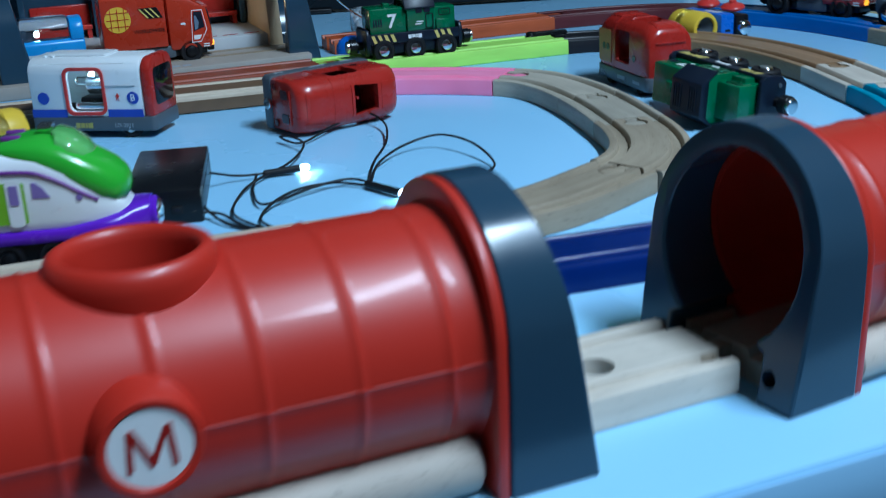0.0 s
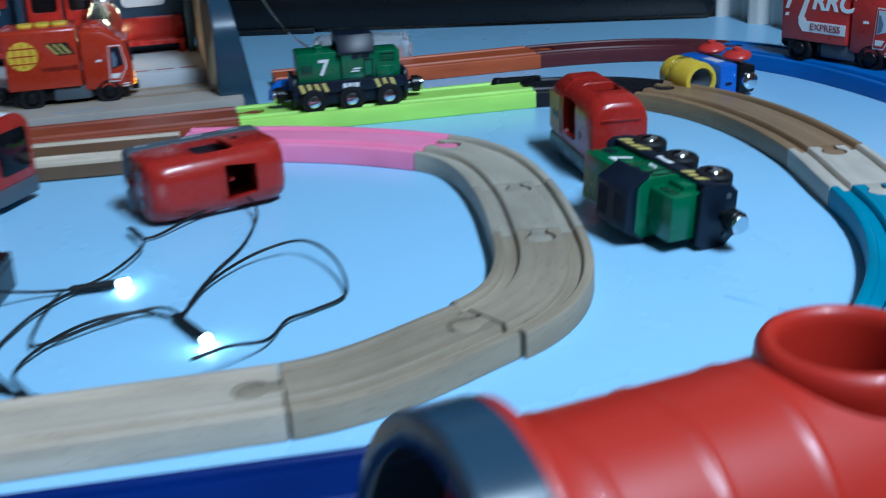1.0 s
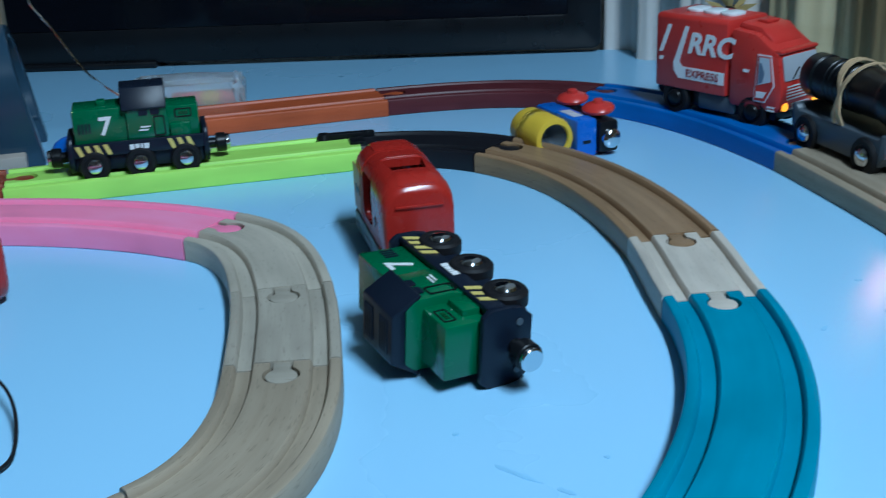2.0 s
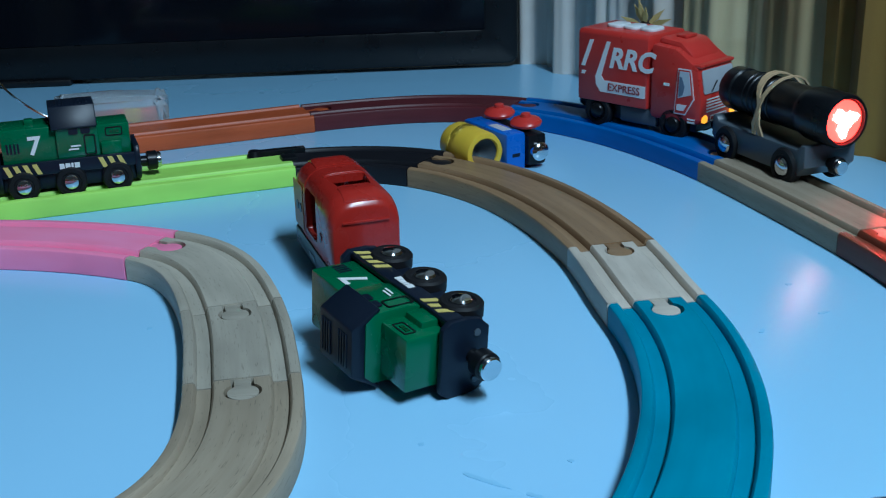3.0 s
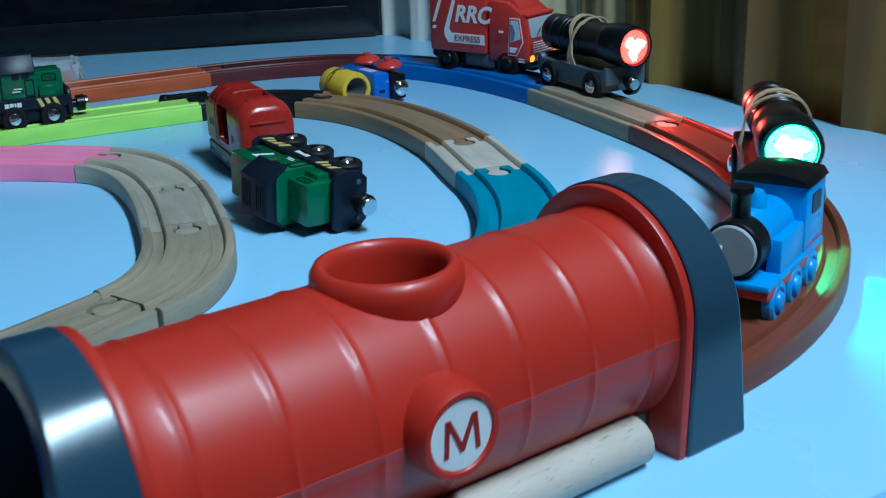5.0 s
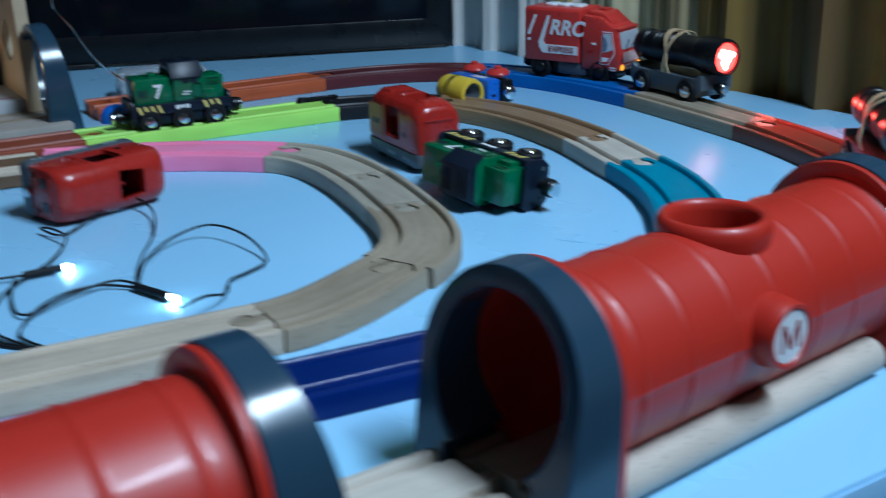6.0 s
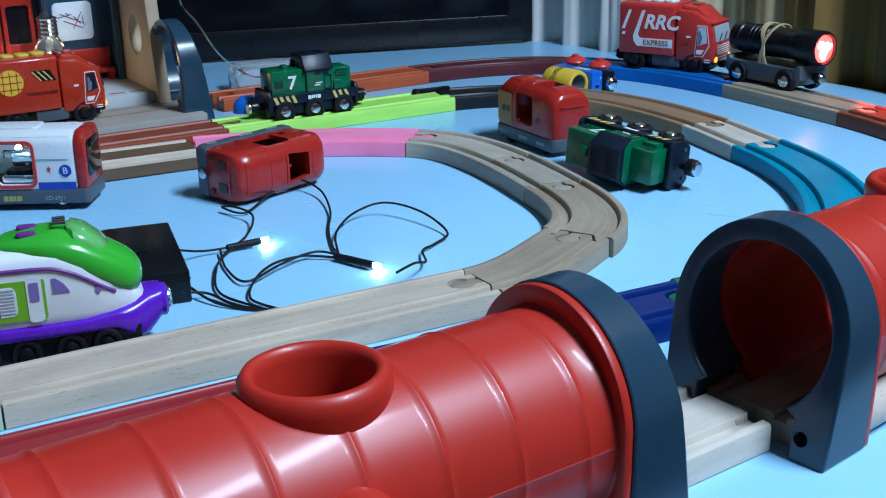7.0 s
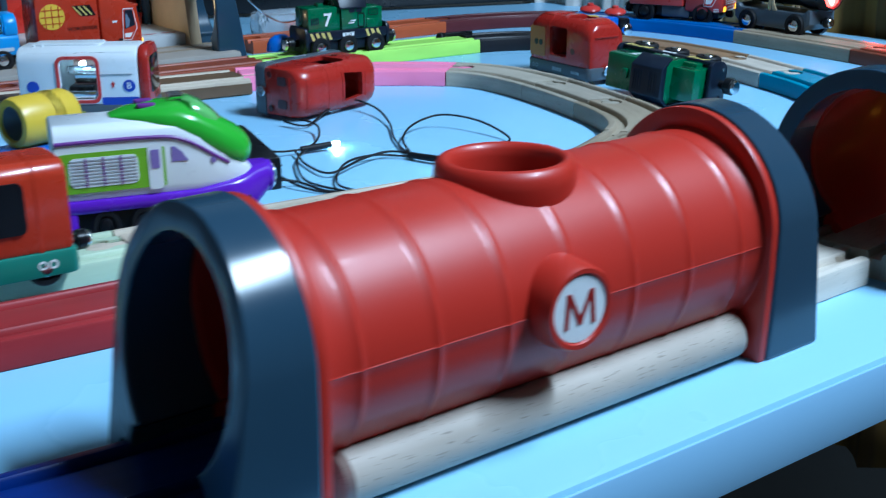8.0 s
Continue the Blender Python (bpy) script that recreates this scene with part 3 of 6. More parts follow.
def tunnel(m, label):
    t = thing("toy_tunnel", label, "toy tunnel", m, group="red toy tunnels")
    half = 0.1278
    for sgn in (-1, 1):
        x0, x1 = sorted((sgn * 0.0970, sgn * half))
        gate = gate_plate(x0, x1, 0.0, 0.0, 0.0012)
        for v in gate.verts:
            v.co.x -= sgn * 0.0150 * (v.co.z / 0.0908) * (abs(v.co.x) - 0.0970) / (half - 0.0970)
        holes = [lathe([(0, -0.01), (0.0032, -0.01), (0.0032, 0.01), (0, 0.01)], Matrix.Translation((sgn * half, y, 0.0100)) @ AXIS_X, 16) for y in (-0.0285, 0.0285)]
        face = cut(gate, holes, "portal", M_GREY, 16)
        part("portal", face, M_GREY, t, "slate grey arched portal with screw holes")
        y0, y1 = sorted((sgn * 0.0932, sgn * 0.0970))
        part("flange", gate_plate(y0, y1, 0.0008, 0.0004, 0.0008), M_RED, t, "thin red rim behind the portal")
    part("floor_plate", box(-0.0925, 0.0925, -0.0215, 0.0215, 0.0010, 0.0086, 0.0005), M_RED, t, "red floor inside the tunnel")
    # ribbed shell
    bm = bmesh.new()
    r0, zc, th = 0.0378, 0.0440, 0.0020
    stations = [(-0.0950, r0 + 0.0020), (-0.093, r0 + 0.0008), (-0.0915, r0)]
    for x in [0.0270 * k for k in range(-3, 4)]:
        stations += [(x - 0.0032, r0), (x - 0.0014, r0), (x - 0.0005, r0 + 0.0004), (x + 0.0003, r0 + 0.0005), (x + 0.0012, r0), (x + 0.0030, r0)]
    stations += [(0.0915, r0), (0.093, r0 + 0.0008), (0.0950, r0 + 0.0020)]
    na = 44
    angles = [radians(-68 + (316) * i / na) for i in range(na + 1)]
    angles = sorted([a for a in angles if min(abs(math.degrees(a) - 2), abs(math.degrees(a) - 178)) > 1.6] + [radians(a) for a in (1.5, 2.0, 2.5, 177.5, 178.0, 178.5)])
    na = len(angles) - 1

    def seam(a):
        deg = math.degrees(a)
        return -0.0002 if min(abs(deg - 2), abs(deg - 178)) < 0.3 else 0.0
    outer = [[bm.verts.new((x, (r - seam(a)) * math.cos(a), zc + (r - seam(a)) * math.sin(a))) for a in angles] for x, r in stations]
    inner = [[bm.verts.new((x, (r0 - th) * math.cos(a), zc + (r0 - th) * math.sin(a))) for a in angles] for x, r in stations]
    for i in range(len(stations) - 1):
        for j in range(na):
            bm.faces.new((outer[i][j], outer[i + 1][j], outer[i + 1][j + 1], outer[i][j + 1]))
            bm.faces.new((inner[i][j], inner[i][j + 1], inner[i + 1][j + 1], inner[i + 1][j]))
        for j in (0, na):
            bm.faces.new((outer[i][j], inner[i][j], inner[i + 1][j], outer[i + 1][j]))
    for i in (0, -1):
        for j in range(na):
            bm.faces.new((outer[i][j], outer[i][j + 1], inner[i][j + 1], inner[i][j]))
    funnel = lathe([(0, 0.055), (0.0192, 0.055), (0.0192, 0.1), (0, 0.1)], Matrix.Translation((0.0024, 0, 0)), 32)
    part("shell", cut(bm, [funnel], "shell", M_RED, 30), M_RED, t, "red ribbed plastic tunnel shell")
    prof = [(0.0184, 0.064), (0.0184, 0.0820), (0.0189, 0.0846), (0.0199, 0.0863), (0.0214, 0.0868), (0.0230, 0.0861), (0.0244, 0.0838), (0.0247, 0.0806), (0.0240, 0.0765), (0.0228, 0.070), (0.0212, 0.059), (0.0190, 0.059), (0.0184, 0.064)]
    part("funnel", lathe([(0.978 * r, z) for r, z in prof], Matrix.Translation((0.0024, 0, -0.0008)), 48), M_RED, t, "round red chimney rim", 50)
    # round sign on the near side
    out = Matrix.Translation((-0.0052, 0, 0.0474)) @ pose(0, 0, 0, 90, 0, 0)
    boss = part("sign_boss", lathe([(0.0, 0.031), (0.0150, 0.031), (0.0144, 0.040), (0.0138, 0.0448), (0.0131, 0.0462), (0.0116, 0.0462), (0.0110, 0.0452), (0, 0.0452)], out, 40), M_RED, t, "round raised red sign rim", 40)
    part("sign_plate", lathe([(0, 0.0448), (0.0109, 0.0448), (0.0109, 0.0455), (0, 0.0455)], out, 40), M_WHITE, boss, "white disc")
    right = [(0.0, -0.0026), (0.0040, 0.0062), (0.0059, 0.0062), (0.0068, -0.0062), (0.0051, -0.0062), (0.0044, 0.0034), (0.0007, -0.0056)]
    right = [(0.97 * x, 0.92 * z) for x, z in right]
    strokes = right + [(-x, z) for x, z in reversed(right[1:])]
    part("letter", prism(strokes, 0.0003, Matrix.Translation((-0.0052, -0.0455, 0.0474)) @ UPRIGHT_Y), M_MLET, boss, "dark red letter M", 0)
    return t


def wooden_rod(m):
    bm = bmesh.new()
    uv = bm.loops.layers.uv.new("UVMap")
    r, n, seg = 0.0082, 10, 24
    xs = [(-0.0905, 0.3), (-0.0900, 0.75), (-0.0880, 1.0)] + [(-0.088 + 0.176 * i / n, 1.0) for i in range(1, n + 1)] + [(0.0900, 0.75), (0.0905, 0.3)]
    rings = [[bm.verts.new((x, k * r * math.cos(a), r + k * r * math.sin(a))) for a in (2 * math.pi * i / seg for i in range(seg))] for x, k in xs]
    for (x0, _), (x1, _), p, q in zip(xs, xs[1:], rings, rings[1:]):
        for i in range(seg):
            f = bm.faces.new((p[i], q[i], q[(i + 1) % seg], p[(i + 1) % seg]))
            for loop, u, v in zip(f.loops, (x0, x1, x1, x0), (i, i, i + 1, i + 1)):
                loop[uv].uv = (u, v * 0.0021)
    bm.faces.new(rings[0])
    bm.faces.new(rings[-1])
    return single("wooden_rod", bm, M_ROD, "round pale beech rod lying along a tunnel", "wooden rod", m, group="beech rods")


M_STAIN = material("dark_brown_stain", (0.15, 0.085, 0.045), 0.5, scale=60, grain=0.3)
M_SCUFF = material("grey_scuff", (0.285, 0.585, 0.835), 0.5)
M_MLET = material("dark_red_print", (0.30, 0.012, 0.010), 0.45)
LINE_L, LINE_R = pose(-0.0700, 0.3015, 0, 0, 0, 24.3), pose(0.2080, 0.4405, 0, 0, 0, 30.06)
TUN_SIZE = Matrix.Diagonal((0.962, 0.950, 0.968, 1))
TUN_L, TUN_R = LINE_L @ TUN_SIZE, LINE_R @ TUN_SIZE

# ---- rolling stock: x ahead, z up from the wheels' foot ----


def wheel(parent, x, y, r, w=0.005, tyre=None, hub=None, spokes=False):
    """A toy wheel on the y axis, with a domed cap on its outer side."""
    out = 1 if y > 0 else -1
    m = Matrix.Translation((x, y, r)) @ pose(0, 0, 0, -90 * out, 0, 0)
    prof = [(0, -w / 2), (r * 0.93, -w / 2), (r, -w / 2 + 0.0006), (r, w / 2 - 0.0012), (r * 0.9, w / 2), (r * 0.66, w / 2), (r * 0.60, w / 2 - 0.0008), (0, w / 2 - 0.0008)]
    ob = part("wheel", lathe(prof, m, 24), tyre or M_RUBBER, parent, "" if tyre is None else "coloured plastic wheel")
    k = r * 0.50
    cap = [(k, w / 2 - 0.001), (k, w / 2), (k * 0.85, w / 2 + 0.0010), (k * 0.45, w / 2 + 0.0016), (0, w / 2 + 0.0018)]
    part("hub", lathe(cap, m, 16), hub or M_CHROME, ob, "domed hub cap")
    return ob


def coupler(parent, x, out, z=0.0125, r=0.0042, reach=0.009, body=None):
    c = part("coupler", rod_between((x - out * 0.002, 0, z), (x + out * reach * 0.45, 0, z), r * 0.6, 14), M_BLACK, parent)
    part("buffer", rod_between((x + out * reach * 0.4, 0, z), (x + out * reach * 0.9, 0, z), r * 1.1, 18, bevel=0.0005), body or M_BLACK, c)
    part("magnet", rod_between((x + out * reach * 0.88, 0, z), (x + out * reach * 1.1, 0, z), r * 0.92, 18, bevel=0.0006), M_CHROME, c, "bright steel magnet")
    return c


def side_print(name, parent, outline, side, y, mat, depth=0.0003, label=""):
    """A thin print on a side wall; side -1 is the right-hand side."""
    pts = outline if side < 0 else [(-x, z) for x, z in outline]
    m = Matrix.Translation((0, side * y, 0)) @ (pose(0, 0, 0) if side < 0 else pose(0, 0, 0, 0, 0, 180)) @ UPRIGHT_Y
    return part(name, prism(pts, depth, m), mat, parent, label, 0)


def side_letters(name, parent, text, size, x, z, side, y, mat, label="", shear=0.0, bold=0.0):
    me = letters(text, size, mat, 0.0001, shear, bold)
    m = Matrix.Translation((x, side * (y + 0.0002), z)) @ pose(0, 0, 0, 90, 0, 0 if side < 0 else 180)
    return decal(name, parent, me, m, label)


def bars(name, parent, x0, z, widths, h, side, y, mat, gap=0.0006):
    bm, x = None, x0
    for w in widths:
        s = side
        m = Matrix.Translation((0, s * y, 0)) @ UPRIGHT_Y if s < 0 else Matrix.Translation((0, s * y, 0)) @ pose(0, 0, 0, 0, 0, 180) @ UPRIGHT_Y
        xa = x if s < 0 else -x - w
        bm = prism([(xa, z), (xa + w, z), (xa + w, z + h), (xa, z + h)], 0.0003, m, bm=bm)
        x += w + gap
    return part(name, bm, mat, parent, "", 0)


def diesel_loco(m, label, group="green diesel locomotives"):
    t = thing("toy_locomotive", label, "toy train", m, group)
    part("chassis", box(-0.041, 0.041, -0.0145, 0.0145, 0.006, 0.024, 0.0012), M_NAVYP, t)
    for s in (-1, 1):
        skirt = part("skirt", box(-0.042, 0.042, *sorted((s * 0.0145, s * 0.0175)), 0.0162, 0.0250, 0.0008), M_NAVYP, t)
        for x0, count in ((-0.040, 4), (0.018, 3)):
            for k in range(count):
                x = x0 + 0.0058 * k
                side_print("stripe", skirt, [(x, 0.0240), (x + 0.0030, 0.0240), (x + 0.0058, 0.0172), (x + 0.0028, 0.0172)], s, 0.0176, M_STRIPE)
        bars("lettering", skirt, -0.006, 0.0190, (0.003, 0.003, 0.0014, 0.0032), 0.0034, s, 0.0176, M_PRINT)
    for s in (-1, 1):
        x0, x1 = sorted((s * 0.041, s * 0.0445))
        part("end_plate", prism([(-0.0125, 0.0055), (0.0125, 0.0055), (0.0170, 0.0105), (0.0180, 0.016), (0.0180, 0.0250), (0.0150, 0.0290), (-0.0150, 0.0290), (-0.0180, 0.0250), (-0.0180, 0.016), (-0.0170, 0.0105)], x1 - x0, Matrix.Translation((x0, 0, 0)) @ UPRIGHT_X, bevel=0.0008), M_NAVYP, t)
        for y in (-0.011, 0.011):
            part("screw", rod_between((s * 0.0440, y, 0.012), (s * 0.0452, y, 0.012), 0.0016, 10), M_BASE, t)
        coupler(t, s * 0.0445, s, 0.0135, 0.0058, 0.013)
    hood = part("long_hood", box(-0.0395, -0.004, -0.0140, 0.0140, 0.0235, 0.0465, 0.0014), M_LOCO, t)
    for s in (-1, 1):
        grille = None
        for k in range(4):
            grille = box(-0.0365 + 0.0022 * k, -0.0353 + 0.0022 * k, *sorted((s * 0.0139, s * 0.0143)), 0.0310, 0.0375, bm=grille)
        part("grille", grille, M_NAVYP, hood)
        side_letters("number", hood, "7", 0.0165, -0.0195, 0.0345, s, 0.0142, M_PRINT, "white printed number seven", bold=0.0004)
    part("vent", box(-0.024, -0.018, -0.004, 0.004, 0.046, 0.0495, 0.001), M_LOCO, hood)
    cab = part("cab", prism([(-0.0155, 0.0235), (0.0155, 0.0235), (0.0170, 0.030), (0.0165, 0.0480), (0.0130, 0.0515), (-0.0130, 0.0515), (-0.0165, 0.0480), (-0.0170, 0.030)], 0.026, Matrix.Translation((-0.006, 0, 0)) @ UPRIGHT_X, bevel=0.0008), M_LOCO, t)
    for s in (-1, 1):
        for x in (0.002, 0.0095):
            side_print("window", cab, rounded(x, x + 0.0058, 0.0405, 0.0465, 0.0008, 2), s, 0.0171, M_NAVYP)
        door = prism(rounded(0.0108, 0.0180, 0.0262, 0.0395, 0.0012, 3), 0.0003, Matrix.Translation((0, s * 0.0171 + 0.00015, 0)) @ UPRIGHT_Y, holes=(rounded(0.0116, 0.0172, 0.0270, 0.0387, 0.0008, 3),))
        part("door_line", door, M_BLACK, cab)
        bars("arrow", cab, 0.001, 0.0305, (0.0062,), 0.0010, s, 0.0172, M_PRINT)
        bars("arrow", cab, 0.0025, 0.0325, (0.0062,), 0.0010, s, 0.0172, M_PRINT)
    roof_pts = [(-0.0178, 0.0440), (-0.0190, 0.0452), (-0.0112, 0.0582), (0.0112, 0.0582), (0.0190, 0.0452), (0.0178, 0.0440), (0.0120, 0.0515), (-0.0120, 0.0515)]
    roof = part("roof", prism(roof_pts, 0.0285, Matrix.Translation((-0.0085, 0, 0)) @ UPRIGHT_X, bevel=0.0008), M_NAVYP, t, "dark blue roof with sloping sides")
    for x0 in (-0.0060, 0.0085):
        for k in range(4):
            part("roof_vent", box(x0 + 0.0022 * k, x0 + 0.0012 + 0.0022 * k, -0.0080, 0.0080, 0.0580, 0.0588, 0.0003), M_NAVYP, roof)
    tail = part("short_hood", box(0.019, 0.0400, -0.0125, 0.0125, 0.0235, 0.0440, 0.0014), M_LOCO, t)
    part("hatch", box(0.0210, 0.0340, -0.0155, 0.0155, 0.0235, 0.0330, 0.001), M_LOCO, tail)
    for s in (-1, 1):
        panel = prism(rounded(0.0245, 0.0355, 0.0360, 0.0420, 0.0012, 3), 0.0003, Matrix.Translation((0, s * 0.0126 + 0.00015, 0)) @ UPRIGHT_Y, holes=(rounded(0.0253, 0.0347, 0.0368, 0.0412, 0.0008, 3),))
        part("panel_line", panel, M_BLACK, tail)
        bars("lettering", tail, 0.0275, 0.0380, (0.0016, 0.0012, 0.0016), 0.0020, s, 0.0126, M_LOCOD)
    for x in (-0.0290, 0.0, 0.0290):
        for s in (-1, 1):
            wheel(t, x, s * 0.0156, 0.0099, 0.007)
    return t


def shell_section(w, h0, h1, r):
    """A car body's cross section with rounded roof shoulders."""
    pts = [(-w, h0), (w, h0)]
    pts += [(w - r + r * math.cos(a), h1 - r + r * math.sin(a)) for a in (radians(15 * i) for i in range(7))]
    pts += [(-w + r + r * math.cos(a), h1 - r + r * math.sin(a)) for a in (radians(90 + 15 * i) for i in range(7))]
    return pts


def roof_plate(x0, x1, half, rise):
    """A thin raised plate that follows the curved roof of a metro car."""
    def height(x, y):
        k = max(0.0, (abs(x) - 0.029) / 0.0125) ** 2
        side = max(0.0, abs(y) - 0.006)
        z = 0.0400 + math.sqrt(max(0.0, 0.0125 ** 2 - side ** 2))
        return z - 0.0055 * k * (z - 0.0135) / 0.039
    bm = bmesh.new()
    xs = [x0 + (x1 - x0) * i / 8 for i in range(9)]
    ys = [-half + 2 * half * j / 10 for j in range(11)]
    grid = [[bm.verts.new((x, y, height(x, y) + (rise if 0 < i < 8 and 0 < j < 10 else rise - 0.0003))) for j, y in enumerate(ys)] for i, x in enumerate(xs)]
    low = [[bm.verts.new((x, y, height(x, y) - 0.0006)) for y in ys] for x in xs]
    for i in range(8):
        for j in range(10):
            bm.faces.new((grid[i][j], grid[i + 1][j], grid[i + 1][j + 1], grid[i][j + 1]))
            bm.faces.new((low[i][j], low[i][j + 1], low[i + 1][j + 1], low[i + 1][j]))
    rim = [(i, 0) for i in range(8)] + [(8, j) for j in range(10)] + [(i, 10) for i in range(8, 0, -1)] + [(0, j) for j in range(10, 0, -1)]
    for (i, j), (k, n) in zip(rim, rim[1:] + rim[:1]):
        bm.faces.new((grid[i][j], low[i][j], low[k][n], grid[k][n]))
    return bm


def metro_car(m, label, body_mat, base_mat, printed, group):
    """A short subway car: a moulded body over a grey base, door openings in the sides and an opening in the roof."""
    t = thing("toy_metro_car", label, "toy train", m, group)
    half, w, h = 0.0415, 0.0185, 0.0525
    body = prism(shell_section(w, 0.0135, h, 0.0125), 2 * half, Matrix.Translation((-half, 0, 0)) @ UPRIGHT_X, bevel=0.0020)
    for x in (-0.0395, -0.037, -0.034, -0.030, 0.030, 0.034, 0.037, 0.0395):
        bmesh.ops.bisect_plane(body, geom=body.verts[:] + body.edges[:] + body.faces[:], plane_co=(x, 0, 0), plane_no=(1, 0, 0))
    for v in body.verts:
        k = max(0.0, (abs(v.co.x) - 0.029) / 0.0125) ** 2
        v.co.z -= 0.0055 * k * (v.co.z - 0.0135) / 0.039
        v.co.y *= 1 - 0.07 * k
    cutters = [
        prism(rounded(-0.012, 0.012, 0.0200, 0.0440, 0.003), 0.06, Matrix.Translation((0, 0.03, 0)) @ UPRIGHT_Y),
        prism([(-0.0215, -0.0085), (-0.0030, -0.0105), (-0.0022, -0.0095), (-0.0022, 0.0095), (-0.0030, 0.0105), (-0.0215, 0.0085)], 0.03, Matrix.Translation((0, 0, 0.034))),
        box(-0.0310, 0.0310, -0.0155, 0.0155, 0.0, 0.0480),
    ]
    part("body", cut(body, cutters, "body", body_mat), body_mat, t)
    part("end_seam", prism([(y * 1.012, z) for y, z in shell_section(w, 0.014, h, 0.0125)], 0.0012, Matrix.Translation((0.0135, 0, 0.0002)) @ UPRIGHT_X, holes=([(y * 0.9, 0.013 + (z - 0.013) * 0.95) for y, z in shell_section(w, 0.0142, h, 0.0125)],)), body_mat, t)
    part("roof_panel", roof_plate(0.0165, 0.0360, 0.0105, 0.0007), body_mat, t, "raised panel on the roof end")
    part("roof_panel", roof_plate(-0.0385, -0.0245, 0.0095, 0.0005), body_mat, t, "raised panel on the roof end")
    part("roof_rib", roof_plate(-0.0012, 0.0004, 0.0110, 0.0006), body_mat, t)
    base = prism(rounded(-half - 0.0006, half + 0.0006, -w - 0.0006, w + 0.0006, 0.004), 0.0105, Matrix.Translation((0, 0, 0.0040)), bevel=0.0012)
    base = part("base", base, base_mat, t, "slate grey base with wheel covers")
    for s in (-1, 1):
        bars("lettering", base, -0.006, 0.0075, (0.003, 0.003, 0.0014, 0.0032), 0.003, s, w + 0.0007, M_FAINT)
        bars("lettering", base, -0.030, 0.0078, (0.0022, 0.0022, 0.0022, 0.0022), 0.0022, s, w + 0.0007, M_FAINT)
        for x in (0.0290, 0.0335):
            m2 = Matrix.Translation((x, s * (w + 0.0006), 0.0088)) @ pose(0, 0, 0, 90 if s < 0 else -90, 0, 0)
            part("roundel", lathe([(0.0011, 0), (0.0018, 0), (0.0018, 0.0003), (0.0011, 0.0003), (0.0011, 0)], m2, 14), M_FAINT, base)
        # printed panels by the doors
        if printed:
            side_print("print_panel", t, rounded(0.0180, 0.0390, 0.0170, 0.0420, 0.002), s, w + 0.0001, M_OCHRE, label="ochre printed panel")
            for x in (0.0300, 0.0235):
                side_print("print_mark", t, circle(x, 0.0290, 0.0026, 14), s, w + 0.0004, M_NAVYP)
        side_print("print_mark", t, circle(-0.0200, 0.0260, 0.0026, 14), s, w + 0.0001, M_CARDARK)
    for s in (-1, 1):
        x = s * (half + 0.0001)
        part("brow", box(*sorted((x - s * 0.0004, x + s * 0.0009)), -0.0120, 0.0120, 0.0385, 0.0398, 0.0003), body_mat, t)
        part("magnet", rod_between((x, 0, 0.0115), (x + s * 0.0028, 0, 0.0115), 0.0042, 18, bevel=0.0006), M_CHROME, t, "round steel magnet")
        if s < 0:
            continue
        xx = Matrix.Translation((x if s > 0 else x - 0.0003, 0, 0)) @ UPRIGHT_X
        part("windscreen", prism(rounded(-0.0115, -0.0050, 0.0270, 0.0360, 0.0015), 0.0004, xx), M_CARDARK, t, "dark end window")
        part("windscreen", prism(rounded(0.0050, 0.0115, 0.0270, 0.0360, 0.0015), 0.0004, xx), M_CARDARK, t, "dark end window")
        for y in (-0.0125, 0.0125):
            part("headlamp", rod_between((x, y, 0.0195), (x + s * 0.0008, y, 0.0195), 0.0024, 14, bevel=0.0003), M_CARDARK, t)
    part("inner_floor", box(-0.0305, 0.0305, -0.0150, 0.0150, 0.0145, 0.0165), M_CARDARK, t)
    for k in (-0.008, 0.001):
        part("pole", rod_between((k, 0, 0.016), (k, 0, 0.047), 0.0011, 8), body_mat, t)
    for x in (-0.025, 0.025):
        for s in (-1, 1):
            wheel(t, x, s * 0.0140, 0.0070, 0.0055, hub=M_WHITE)
    return t


